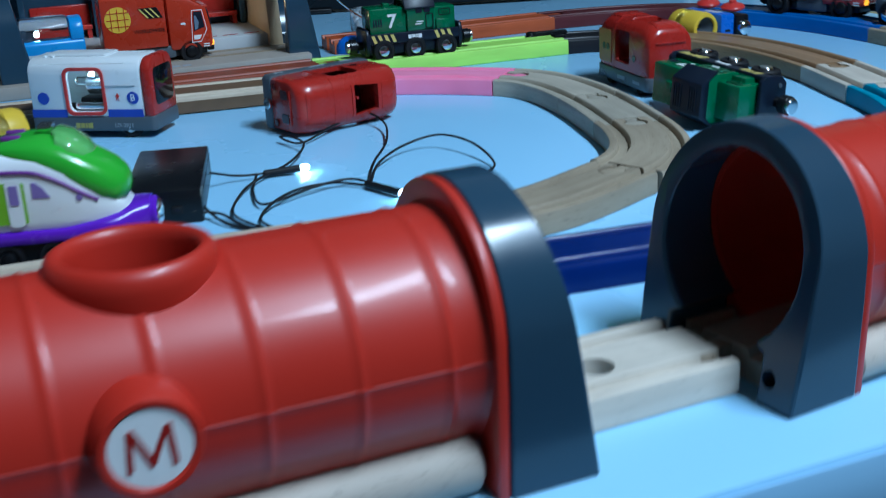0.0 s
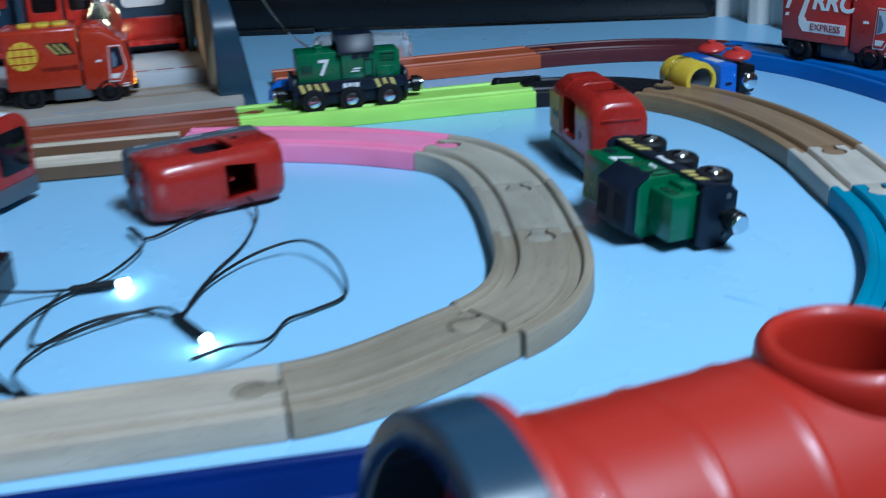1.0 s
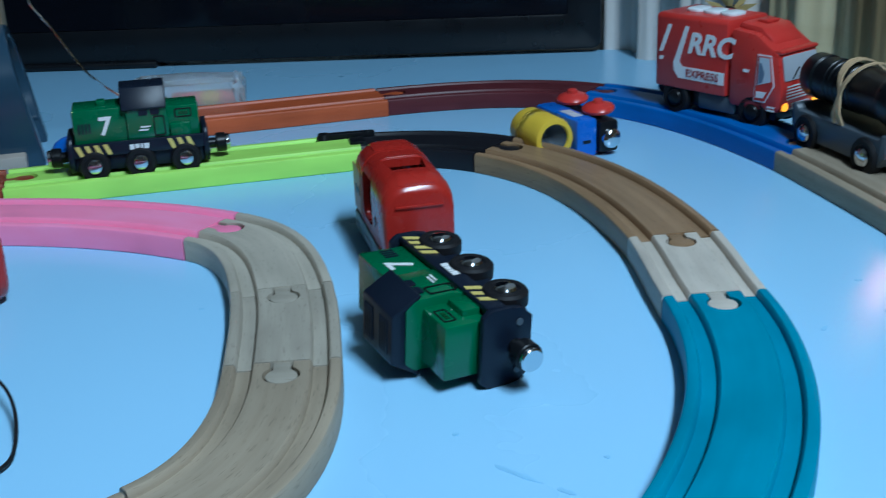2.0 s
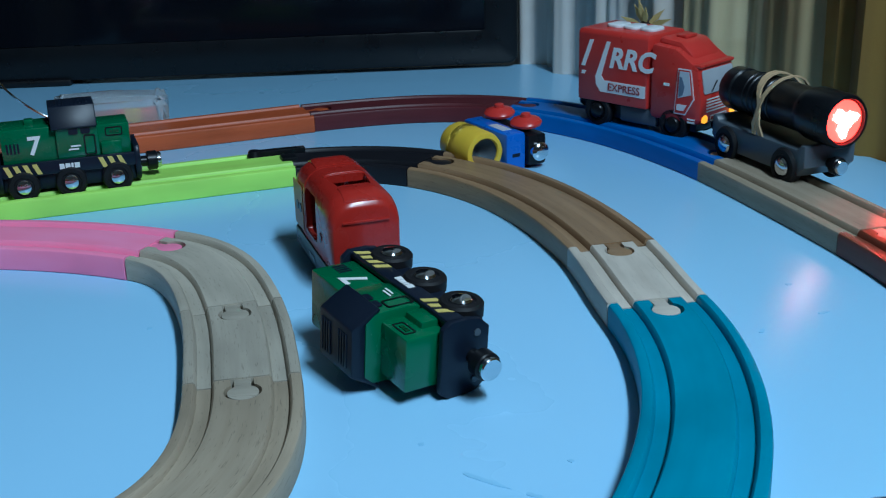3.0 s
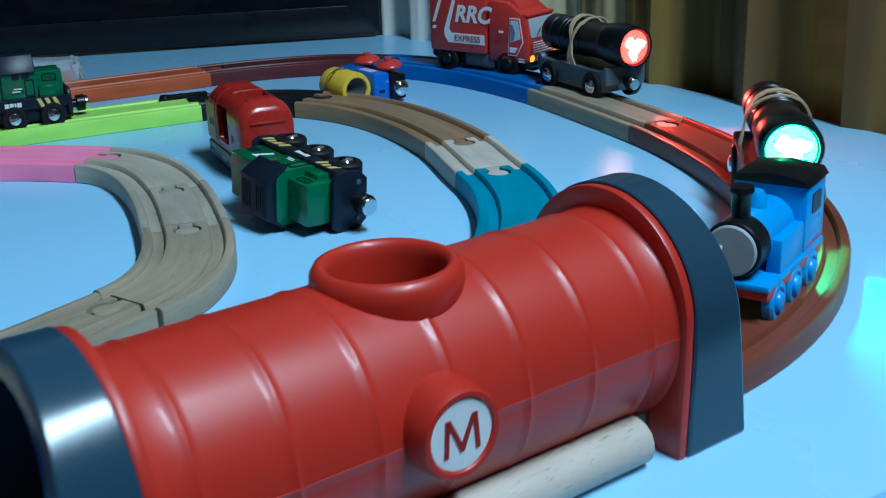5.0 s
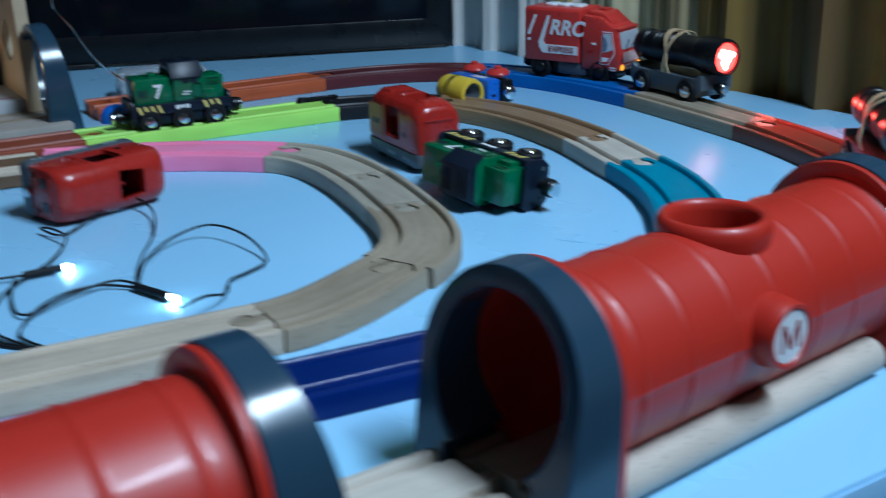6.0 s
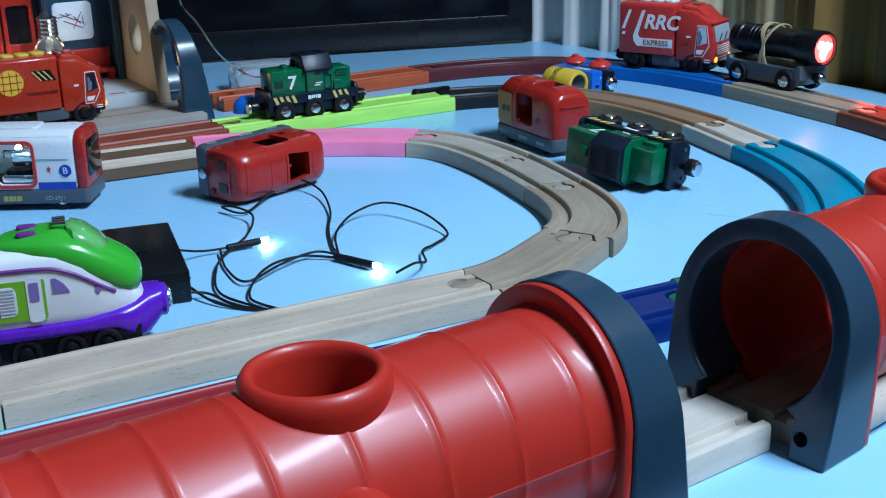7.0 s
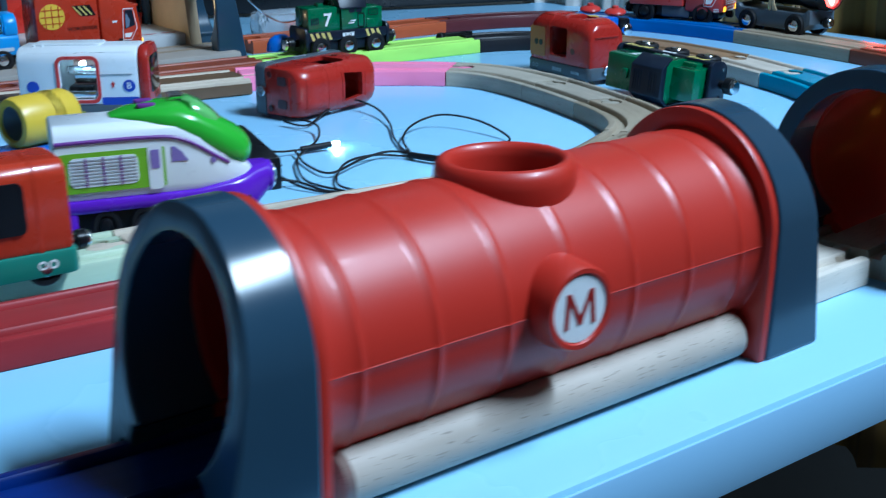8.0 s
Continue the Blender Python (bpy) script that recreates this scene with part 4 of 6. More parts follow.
def white_metro(m):
    """The longer white subway car with a framed window and lit cabin."""
    t = thing("toy_metro_car", "white and blue toy metro car with red framed lit window", "toy train", m)
    half, w, h = 0.046, 0.0200, 0.0560
    sec = shell_section(w, 0.0145, h, 0.0110)
    body = prism(sec, 2 * half - 0.007, Matrix.Translation((-half, 0, 0)) @ UPRIGHT_X, bevel=0.0025)
    cutters = [prism(rounded(-0.016, 0.0095, 0.0190, 0.0475, 0.004), 0.06, Matrix.Translation((0, 0.03, 0)) @ UPRIGHT_Y), box(-0.042, 0.033, -0.0175, 0.0175, 0.0, 0.0520)]
    part("body", cut(body, cutters, "body", M_WHITE), M_WHITE, t)
    cabd = part("cab_end", prism(sec, 0.0075, Matrix.Translation((half - 0.0072, 0, 0)) @ UPRIGHT_X, bevel=0.0024), M_CARRED, t, "red rounded cab end")
    part("windscreen", prism(rounded(-0.0145, 0.0145, 0.0220, 0.0480, 0.004), 0.0006, Matrix.Translation((half + 0.0001, 0, 0)) @ UPRIGHT_X, bevel=0.0002), M_SCREEN, cabd, "black glossy windscreen")
    for s in (-1, 1):
        rim = prism(rounded(-0.0185, 0.0120, 0.0165, 0.0500, 0.0055), 0.0012, (Matrix.Translation((0, s * w, 0)) if s < 0 else Matrix.Translation((0, s * w, 0)) @ pose(0, 0, 0, 0, 0, 180)) @ UPRIGHT_Y, holes=(rounded(-0.0165, 0.0100, 0.0187, 0.0478, 0.0042),))
        part("window_rim", rim, M_SIGNAL, t, "red rounded window frame")
        for x0, x1 in ((-0.0455, -0.0188), (0.0123, 0.0385)):
            side_print("blue_band", t, [(x0, 0.0150), (x1, 0.0150), (x1, 0.0205), (x0, 0.0205)], s, w + 0.0001, M_BAND_BLUE)
        m2 = Matrix.Translation((0.0320 if s < 0 else -0.0320, s * (w + 0.0001), 0.0285)) @ pose(0, 0, 0, 90 if s < 0 else -90, 0, 0)
        part("roundel", lathe([(0, 0), (0.0043, 0), (0.0043, 0.0004), (0, 0.0004)], m2, 20), M_BAND_BLUE, t)
        side_letters("letter", t, "B", 0.0066, 0.0320 if s < 0 else -0.0320, 0.0285, s, w + 0.0006, M_PRINT)
        side_print("pictogram", t, [(0.0195, 0.0265), (0.0200, 0.0290), (0.0190, 0.0298), (0.0200, 0.0308), (0.0206, 0.0320), (0.0212, 0.0308), (0.0222, 0.0298), (0.0212, 0.0290), (0.0217, 0.0265), (0.0206, 0.0285)], s, w + 0.0001, M_SIGNAL)
        m3 = Matrix.Translation((-0.0355 if s < 0 else 0.0355, s * (w + 0.0001), 0.0285)) @ pose(0, 0, 0, 90 if s < 0 else -90, 0, 0)
        part("roundel", lathe([(0, 0), (0.0043, 0), (0.0043, 0.0004), (0, 0.0004)], m3, 20), M_BAND_BLUE, t)
    base = part("base", prism(rounded(-half - 0.001, half + 0.001, -w - 0.0008, w + 0.0008, 0.004), 0.0105, Matrix.Translation((0, 0, 0.0050)), bevel=0.0014), M_BASE, t, "slate grey base")
    for s in (-1, 1):
        bars("lettering", base, -0.013, 0.0075, (0.003, 0.003, 0.0014, 0.0034), 0.0036, s, w + 0.0009, M_YELLOWISH)
        side_letters("lettering", base, "LD-2911", 0.0040, 0.0235 if s < 0 else -0.0235, 0.0093, s, w + 0.0009, M_FAINT)
    part("roof_unit", prism(rounded(-0.036, 0.012, -0.010, 0.010, 0.004), 0.0022, Matrix.Translation((0, 0, h - 0.0008)), bevel=0.0008), M_WHITE, t)
    part("cabin_floor", box(-0.041, 0.032, -0.017, 0.017, 0.0155, 0.0175), M_DARK, t)
    part("seat", box(-0.014, 0.004, -0.009, 0.009, 0.0175, 0.0270, 0.002), M_BLACK, t)
    part("motor", rod_between((-0.010, 0.0, 0.034), (0.012, 0.0, 0.034), 0.0065, 18, bevel=0.001), M_CHROME, t)
    part("cabin_lamp", lathe([(0, -0.0022), (0.0016, -0.0016), (0.0022, 0), (0.0016, 0.0016), (0, 0.0022)], Matrix.Translation((-0.002, -0.010, 0.043)), 12), M_LED, t, "small white cabin lamp")
    part("battery_sled", box(-0.014, 0.008, -0.0165, -0.0120, 0.0190, 0.0245, 0.001), M_CHROME, t, "bright metal motor frame")
    part("lens_bar", rod_between((-0.012, -0.0135, 0.0395), (0.013, -0.0135, 0.0395), 0.0030, 14, bevel=0.0006), M_GLASS, t, "clear plastic light rod")
    for x in (-0.0360, -0.0300):
        part("roof_rib", box(x, x + 0.0022, -0.0120, 0.0120, h - 0.0012, h + 0.0010, 0.0005), M_WHITE, t)
    part("step_line", box(0.0120, 0.0345, -w - 0.0006, w + 0.0006, 0.0366, 0.0371), M_BASEL, t)
    for x in (-0.027, 0.027):
        for s in (-1, 1):
            wheel(t, x, s * 0.0158, 0.0075, 0.0065, hub=M_WHITE)
    return t


def bullet_train(m):
    """White, green and violet streamlined locomotive with a drooping nose."""
    t = thing("toy_bullet_train", "white, green and violet streamlined toy locomotive with clear windscreen", "toy train", m)

    def hull(name, stations, mat, label="", parent=None):
        """Sections (x, half width, z low, z high, roundness) joined to a smooth hull."""
        bm, n, rings = bmesh.new(), 24, []
        for x, w, z0, z1, k in stations:
            ring = []
            for i in range(n):
                a = 2 * math.pi * i / n
                c, s = math.cos(a), math.sin(a)
                y = w * math.copysign(abs(c) ** k, c)
                z = (z0 + z1) / 2 + (z1 - z0) / 2 * math.copysign(abs(s) ** k, s)
                ring.append(bm.verts.new((x, y, z)))
            rings.append(ring)
        for p, q in zip(rings, rings[1:]):
            for i in range(n):
                bm.faces.new((p[i], p[(i + 1) % n], q[(i + 1) % n], q[i]))
        bm.faces.new(rings[0])
        bm.faces.new(rings[-1])
        return part(name, bm, mat, parent or t, label, 50)

    hull("body", [(-0.053, 0.0165, 0.013, 0.0470, 0.45), (-0.052, 0.0178, 0.012, 0.0480, 0.42), (0.010, 0.0178, 0.012, 0.0480, 0.42), (0.022, 0.0172, 0.012, 0.0440, 0.45), (0.034, 0.0155, 0.0125, 0.0360, 0.5), (0.046, 0.0120, 0.0135, 0.0260, 0.55), (0.052, 0.0070, 0.0150, 0.0210, 0.6)], M_WHITE, "white side walls")
    hull("hood", [(-0.022, 0.0050, 0.0470, 0.0486, 0.7), (-0.014, 0.0110, 0.0450, 0.0505, 0.7), (0.000, 0.0155, 0.0410, 0.0522, 0.7), (0.012, 0.0168, 0.0365, 0.0528, 0.72), (0.022, 0.0168, 0.0315, 0.0505, 0.75), (0.031, 0.0166, 0.0270, 0.0462, 0.75), (0.039, 0.0160, 0.0235, 0.0425, 0.78), (0.0455, 0.0140, 0.0222, 0.0392, 0.82), (0.0495, 0.0105, 0.0235, 0.0362, 0.9), (0.0515, 0.0060, 0.0262, 0.0335, 1.0), (0.0520, 0.0015, 0.0290, 0.0305, 1.0)], M_CHOOG, "glossy leaf green nose and roof")
    hull("windscreen", [(0.0165, 0.0060, 0.0465, 0.0535, 0.8), (0.0195, 0.0118, 0.0430, 0.0545, 0.8), (0.026, 0.0132, 0.0400, 0.0522, 0.8), (0.0325, 0.0112, 0.0385, 0.0478, 0.8), (0.0360, 0.0055, 0.0390, 0.0448, 0.9)], M_BUBBLE, "clear plastic windscreen bubble")
    hull("skirt", [(-0.053, 0.0176, 0.0095, 0.0165, 0.35), (-0.045, 0.0186, 0.0095, 0.0165, 0.35), (0.020, 0.0186, 0.0100, 0.0165, 0.35), (0.036, 0.0176, 0.0095, 0.0185, 0.4), (0.046, 0.0160, 0.0020, 0.0205, 0.5), (0.053, 0.0120, 0.0035, 0.0220, 0.6), (0.060, 0.0088, 0.0090, 0.0225, 0.75)], M_VIOLET, "glossy violet skirt")
    part("nose_ring", rod_between((0.057, 0, 0.0150), (0.0635, 0, 0.0150), 0.0072, 24, bevel=0.0012), M_VIOLET, t)
    part("nose_lamp", lathe([(0.0056, 0), (0.0054, 0.0012), (0.0035, 0.0025), (0, 0.0030)], Matrix.Translation((0.0632, 0, 0.0150)) @ AXIS_X, 20), M_CHROME, t, "bright domed nose lamp")
    for s in (-1, 1):
        y = 0.0180
        panel = side_print("side_panel", t, rounded(-0.050, 0.0030, 0.0195, 0.0365, 0.001, 2), s, y, M_LIMEP, label="lime green printed side panel")
        side_print("louvre_panel", panel, rounded(-0.046, -0.011, 0.0220, 0.0345, 0.003), s, y + 0.0003, M_WHITE)
        for k in range(8):
            z = 0.0233 + 0.0014 * k
            side_print("louvre", panel, [(-0.0450, z), (-0.0120, z), (-0.0120, z + 0.0005), (-0.0450, z + 0.0005)], s, y + 0.0006, M_BASEL)
        for x in (-0.0378, -0.0290, -0.0202):
            side_print("louvre_bar", panel, [(x, 0.0222), (x + 0.0008, 0.0222), (x + 0.0008, 0.0344), (x, 0.0344)], s, y + 0.0008, M_PLUM)
        door = side_print("door", panel, rounded(-0.006, 0.0015, 0.0185, 0.0378, 0.002), s, y + 0.0003, M_WHITE, label="white printed door")
        side_print("door_window", door, rounded(-0.0045, 0.0000, 0.0275, 0.0355, 0.0006, 2), s, y + 0.0006, M_PLUML)
        side_print("cab_window", t, [(0.0065, 0.0295), (0.0150, 0.0295), (0.0120, 0.0335), (0.0085, 0.0360), (0.0065, 0.0360)], s, y - 0.0002, M_PLUML, label="violet tinted side window")
        edge = [(-0.052, s * 0.0178, 0.0408), (-0.020, s * 0.0179, 0.0410), (0.004, s * 0.0179, 0.0404), (0.014, s * 0.0178, 0.0382), (0.022, s * 0.0172, 0.0345), (0.030, s * 0.0162, 0.0300), (0.037, s * 0.0147, 0.0262)]
        part("plum_line", tube(along(edge, 5), 0.0008, 8), M_PLUM, t, "plum edging line")
        side_print("side_lamp", t, circle(0.0285, 0.0285, 0.0015, 12), s, 0.0166, M_PLUML)
        part("bogie", box(-0.048, 0.048, *sorted((s * 0.0085, s * 0.0160)), 0.0024, 0.0150, 0.001), M_BLACK, t, "black side frame close above the table")
        for x in (-0.030, -0.010, 0.012, 0.030):
            wheel(t, x, s * 0.0158, 0.0078, 0.004, hub=M_BLACK)
    for x, y in ((-0.003, -0.0055), (-0.003, 0.0055)):
        part("roof_vent", prism(rounded(x - 0.005, x + 0.005, y - 0.0022, y + 0.0022, 0.002), 0.002, Matrix.Translation((0, 0, 0.0508)), bevel=0.0006), M_PLUM, t)
    horn = None
    for y in (-0.0035, 0.0, 0.0035):
        horn = rod_between((0.010, y, 0.0545), (0.0165, y, 0.0545), 0.0012, 10, bm=horn)
    part("horns", horn, M_CHROME, t, "small chrome roof horns")
    part("drive", box(-0.046, 0.036, -0.0150, 0.0150, 0.0030, 0.0150, 0.001), M_BLACK, t)
    for s in (-1, 1):
        part("rear_bracket", box(-0.052, -0.044, *sorted((s * 0.0125, s * 0.0182)), -0.0020, 0.0110, 0.0010), M_VIOLET, t)
    for p in t.children:
        if not p.name.startswith(("wheel", "bogie", "drive")):
            p.location.z = 0.0040
    return t


def truck_loco(m, label, livery, group=""):
    """A box-van shaped locomotive: cab ahead, load box behind."""
    red = M_SIGNAL if livery == "express" else M_VERMILION
    t = thing("toy_truck_locomotive", label, "toy train", m, group)
    part("chassis", box(-0.038, 0.036, -0.0130, 0.0130, 0.0055, 0.0150, 0.001), M_BLACK, t)
    w = 0.0170
    load = part("load_box", prism(shell_section(w, 0.0140, 0.0535, 0.0030), 0.0470, Matrix.Translation((-0.040, 0, 0)) @ UPRIGHT_X, bevel=0.0012), red, t)
    cab_pts = [(0.0080, 0.0100), (0.0395, 0.0100), (0.0408, 0.0130), (0.0408, 0.0240), (0.0380, 0.0400), (0.0345, 0.0425), (0.0240, 0.0490), (0.0080, 0.0505)]
    cab = part("cab", prism(cab_pts, 0.0330, Matrix.Translation((0, 0.0165, 0)) @ UPRIGHT_Y, bevel=0.0030), red, t)
    part("roof_fairing", prism([(0.0100, 0.0470), (0.0330, 0.0420), (0.0310, 0.0465), (0.0240, 0.0520), (0.0120, 0.0532), (0.0100, 0.0525)], 0.0250, Matrix.Translation((0, 0.0125, 0)) @ UPRIGHT_Y, bevel=0.0022), red, cab, "rounded roof fairing")
    part("sun_visor", box(0.0335, 0.0392, -0.0155, 0.0155, 0.0398, 0.0418, 0.0009), red, cab)
    part("roof_panel", box(0.0160, 0.0225, -0.0050, 0.0050, 0.0522, 0.0540, 0.0006), red, cab)
    slope = math.degrees(math.atan2(0.0028, 0.016))
    fm = Matrix.Translation((0.0393, 0, 0.0325)) @ pose(0, 0, 0, 0, -slope, 0) @ UPRIGHT_X
    part("windscreen", prism(rounded(-0.0138, 0.0138, -0.0062, 0.0062, 0.0014), 0.0007, fm, bevel=0.0002), M_BASEL if livery == "express" else M_NAVYP, cab, "pale printed windscreen")
    for y in (-0.0075, 0.0020):
        part("wiper", rod_between((0.0411, y, 0.0272), (0.0402, y + 0.0060, 0.0322), 0.0004, 6), M_BLACK, cab)
    for k in range(5):
        part("grille_bar", box(0.0404, 0.0411, -0.0115, 0.0115, 0.0168 + 0.0016 * k, 0.0175 + 0.0016 * k), M_PRINT, cab)
    plate = prism(rounded(-0.0075, 0.0075, 0.0115, 0.0148, 0.0006, 2), 0.0004, Matrix.Translation((0.0406, 0, 0)) @ UPRIGHT_X, holes=(rounded(-0.0069, 0.0069, 0.0121, 0.0142, 0.0004, 2),))
    part("plate_outline", plate, M_PRINT, cab)
    for s in (-1, 1):
        part("headlamp", rod_between((0.0385, s * 0.0125, 0.0135), (0.0415, s * 0.0125, 0.0135), 0.0022, 14, bevel=0.0004), M_AMBER, cab, "glowing amber headlamp")
        y = 0.0165
        frame_pts = [(0.0245, 0.0150), (0.0315, 0.0150), (0.0368, 0.0240), (0.0342, 0.0392), (0.0262, 0.0392)]
        mid = (0.0306, 0.0275)
        side_print("window_outline", cab, frame_pts, s, y + 0.0001, M_PRINT)
        side_print("window_field", cab, [(mid[0] + 0.90 * (x - mid[0]), mid[1] + 0.94 * (z - mid[1])) for x, z in frame_pts], s, y + 0.0003, red)
        side_print("side_window", cab, [(0.0268, 0.0235), (0.0350, 0.0262), (0.0333, 0.0378), (0.0275, 0.0378)], s, y + 0.0005, M_SCREENW if livery == "express" else M_NAVYP)
        side_print("window_inner", cab, [(0.0275, 0.0242), (0.0300, 0.0255), (0.0310, 0.0300), (0.0290, 0.0350), (0.0278, 0.0350)], s, y + 0.0007, M_WINDOWDARK)
        side_print("lower_window", cab, [(0.0262, 0.0172), (0.0305, 0.0172), (0.0325, 0.0205), (0.0264, 0.0205)], s, y + 0.0005, M_PRINT)
        for k2 in (0.0112, 0.0128):
            side_print("step_bar", cab, [(0.0330, k2), (0.0375, k2), (0.0375, k2 + 0.0008), (0.0330, k2 + 0.0008)], s, y + 0.0001, M_PRINT)
        side_print("door_handle", cab, [(0.0175, 0.0290), (0.0210, 0.0290), (0.0210, 0.0305), (0.0175, 0.0305)], s, y + 0.0001, M_PRINT)
        part("tank", box(-0.012, 0.012, *sorted((s * 0.0110, s * 0.0150)), 0.005, 0.0140, 0.0012), M_BASE, t)
        k = -1 if s > 0 else 1
        if livery == "express":
            def flip(pts):
                return pts if s < 0 else [(-0.033 - x, z) for x, z in reversed(pts)]
            side_print("swoosh", load, flip([(-0.0375, 0.0330), (-0.0350, 0.0330), (-0.0290, 0.0480), (-0.0315, 0.0480)]), s, w + 0.0001, M_PRINT)
            side_print("swoosh", load, flip([(-0.0375, 0.0285), (-0.0350, 0.0285), (-0.0342, 0.0305), (-0.0367, 0.0305)]), s, w + 0.0001, M_PRINT)
            side_print("swoosh", load, flip([(-0.0270, 0.0240), (-0.0240, 0.0200), (0.0060, 0.0200), (0.0060, 0.0265), (-0.0215, 0.0265), (-0.0235, 0.0290), (-0.0175, 0.0480), (-0.0200, 0.0480), (-0.0275, 0.0280)]), s, w + 0.0001, M_PRINT)
            side_letters("lettering", load, "RRC", 0.0152, -0.0040 if s < 0 else -0.0290, 0.0390, s, w + 0.0001, M_PRINT, "white slanted letters", 0.25, 0.0005)
            side_letters("lettering", load, "EXPRESS", 0.0058, -0.0080 if s < 0 else -0.0250, 0.0232, s, w + 0.0004, M_MLET, "dark red letters")
        else:
            side_print("globe", load, circle(-0.0280, 0.0370, 0.0095, 24), s, w + 0.0001, M_YELLOW, label="yellow printed globe")
            for d in (-0.005, 0.0, 0.005):
                side_print("globe_line", load, [(-0.0280 + d - 0.0003, 0.0290), (-0.0280 + d + 0.0003, 0.0290), (-0.0280 + d + 0.0003, 0.0450), (-0.0280 + d - 0.0003, 0.0450)], s, w + 0.0004, M_VERMILION)
                side_print("globe_line", load, [(-0.0362, 0.0367 + d), (-0.0198, 0.0367 + d), (-0.0198, 0.0373 + d), (-0.0362, 0.0373 + d)], s, w + 0.0004, M_VERMILION)
            panel = side_print("hatch_panel", load, [(-0.0130, 0.0440), (-0.0060, 0.0360), (0.0050, 0.0360), (0.0010, 0.0440)], s, w + 0.0001, M_BLACK)
            for d in (0.0, 0.0040, 0.0080):
                side_print("hatch_stripe", panel, [(-0.0125 + d, 0.0435), (-0.0112 + d, 0.0435), (-0.0052 + d, 0.0365), (-0.0065 + d, 0.0365)], s, w + 0.0004, M_STRIPE)
            side_letters("lettering", load, "WORLDWIDE", 0.0036, -0.0060, 0.0270, s, w + 0.0002, M_BLACK, "small dark lettering")
        for x in (-0.0265, 0.0235):
            wheel(t, x, s * 0.0135, 0.0088, 0.006, hub=M_BLACK)
    roof_mat = M_WHITE if livery == "express" else M_YELLOW
    for k in range(3):
        part("roof_button", prism(rounded(-0.0300 + 0.0110 * k, -0.0200 + 0.0110 * k, -0.0065, 0.0065, 0.0035), 0.0022, Matrix.Translation((0, 0, 0.0530)), bevel=0.0008), roof_mat, load, "raised roof button")
    part("coupler", rod_between((0.0380, 0, 0.0085), (0.0432, 0, 0.0085), 0.0030, 14, bevel=0.0006), M_BLACK, t)
    coupler(t, -0.0400, -1, 0.0100)
    return t


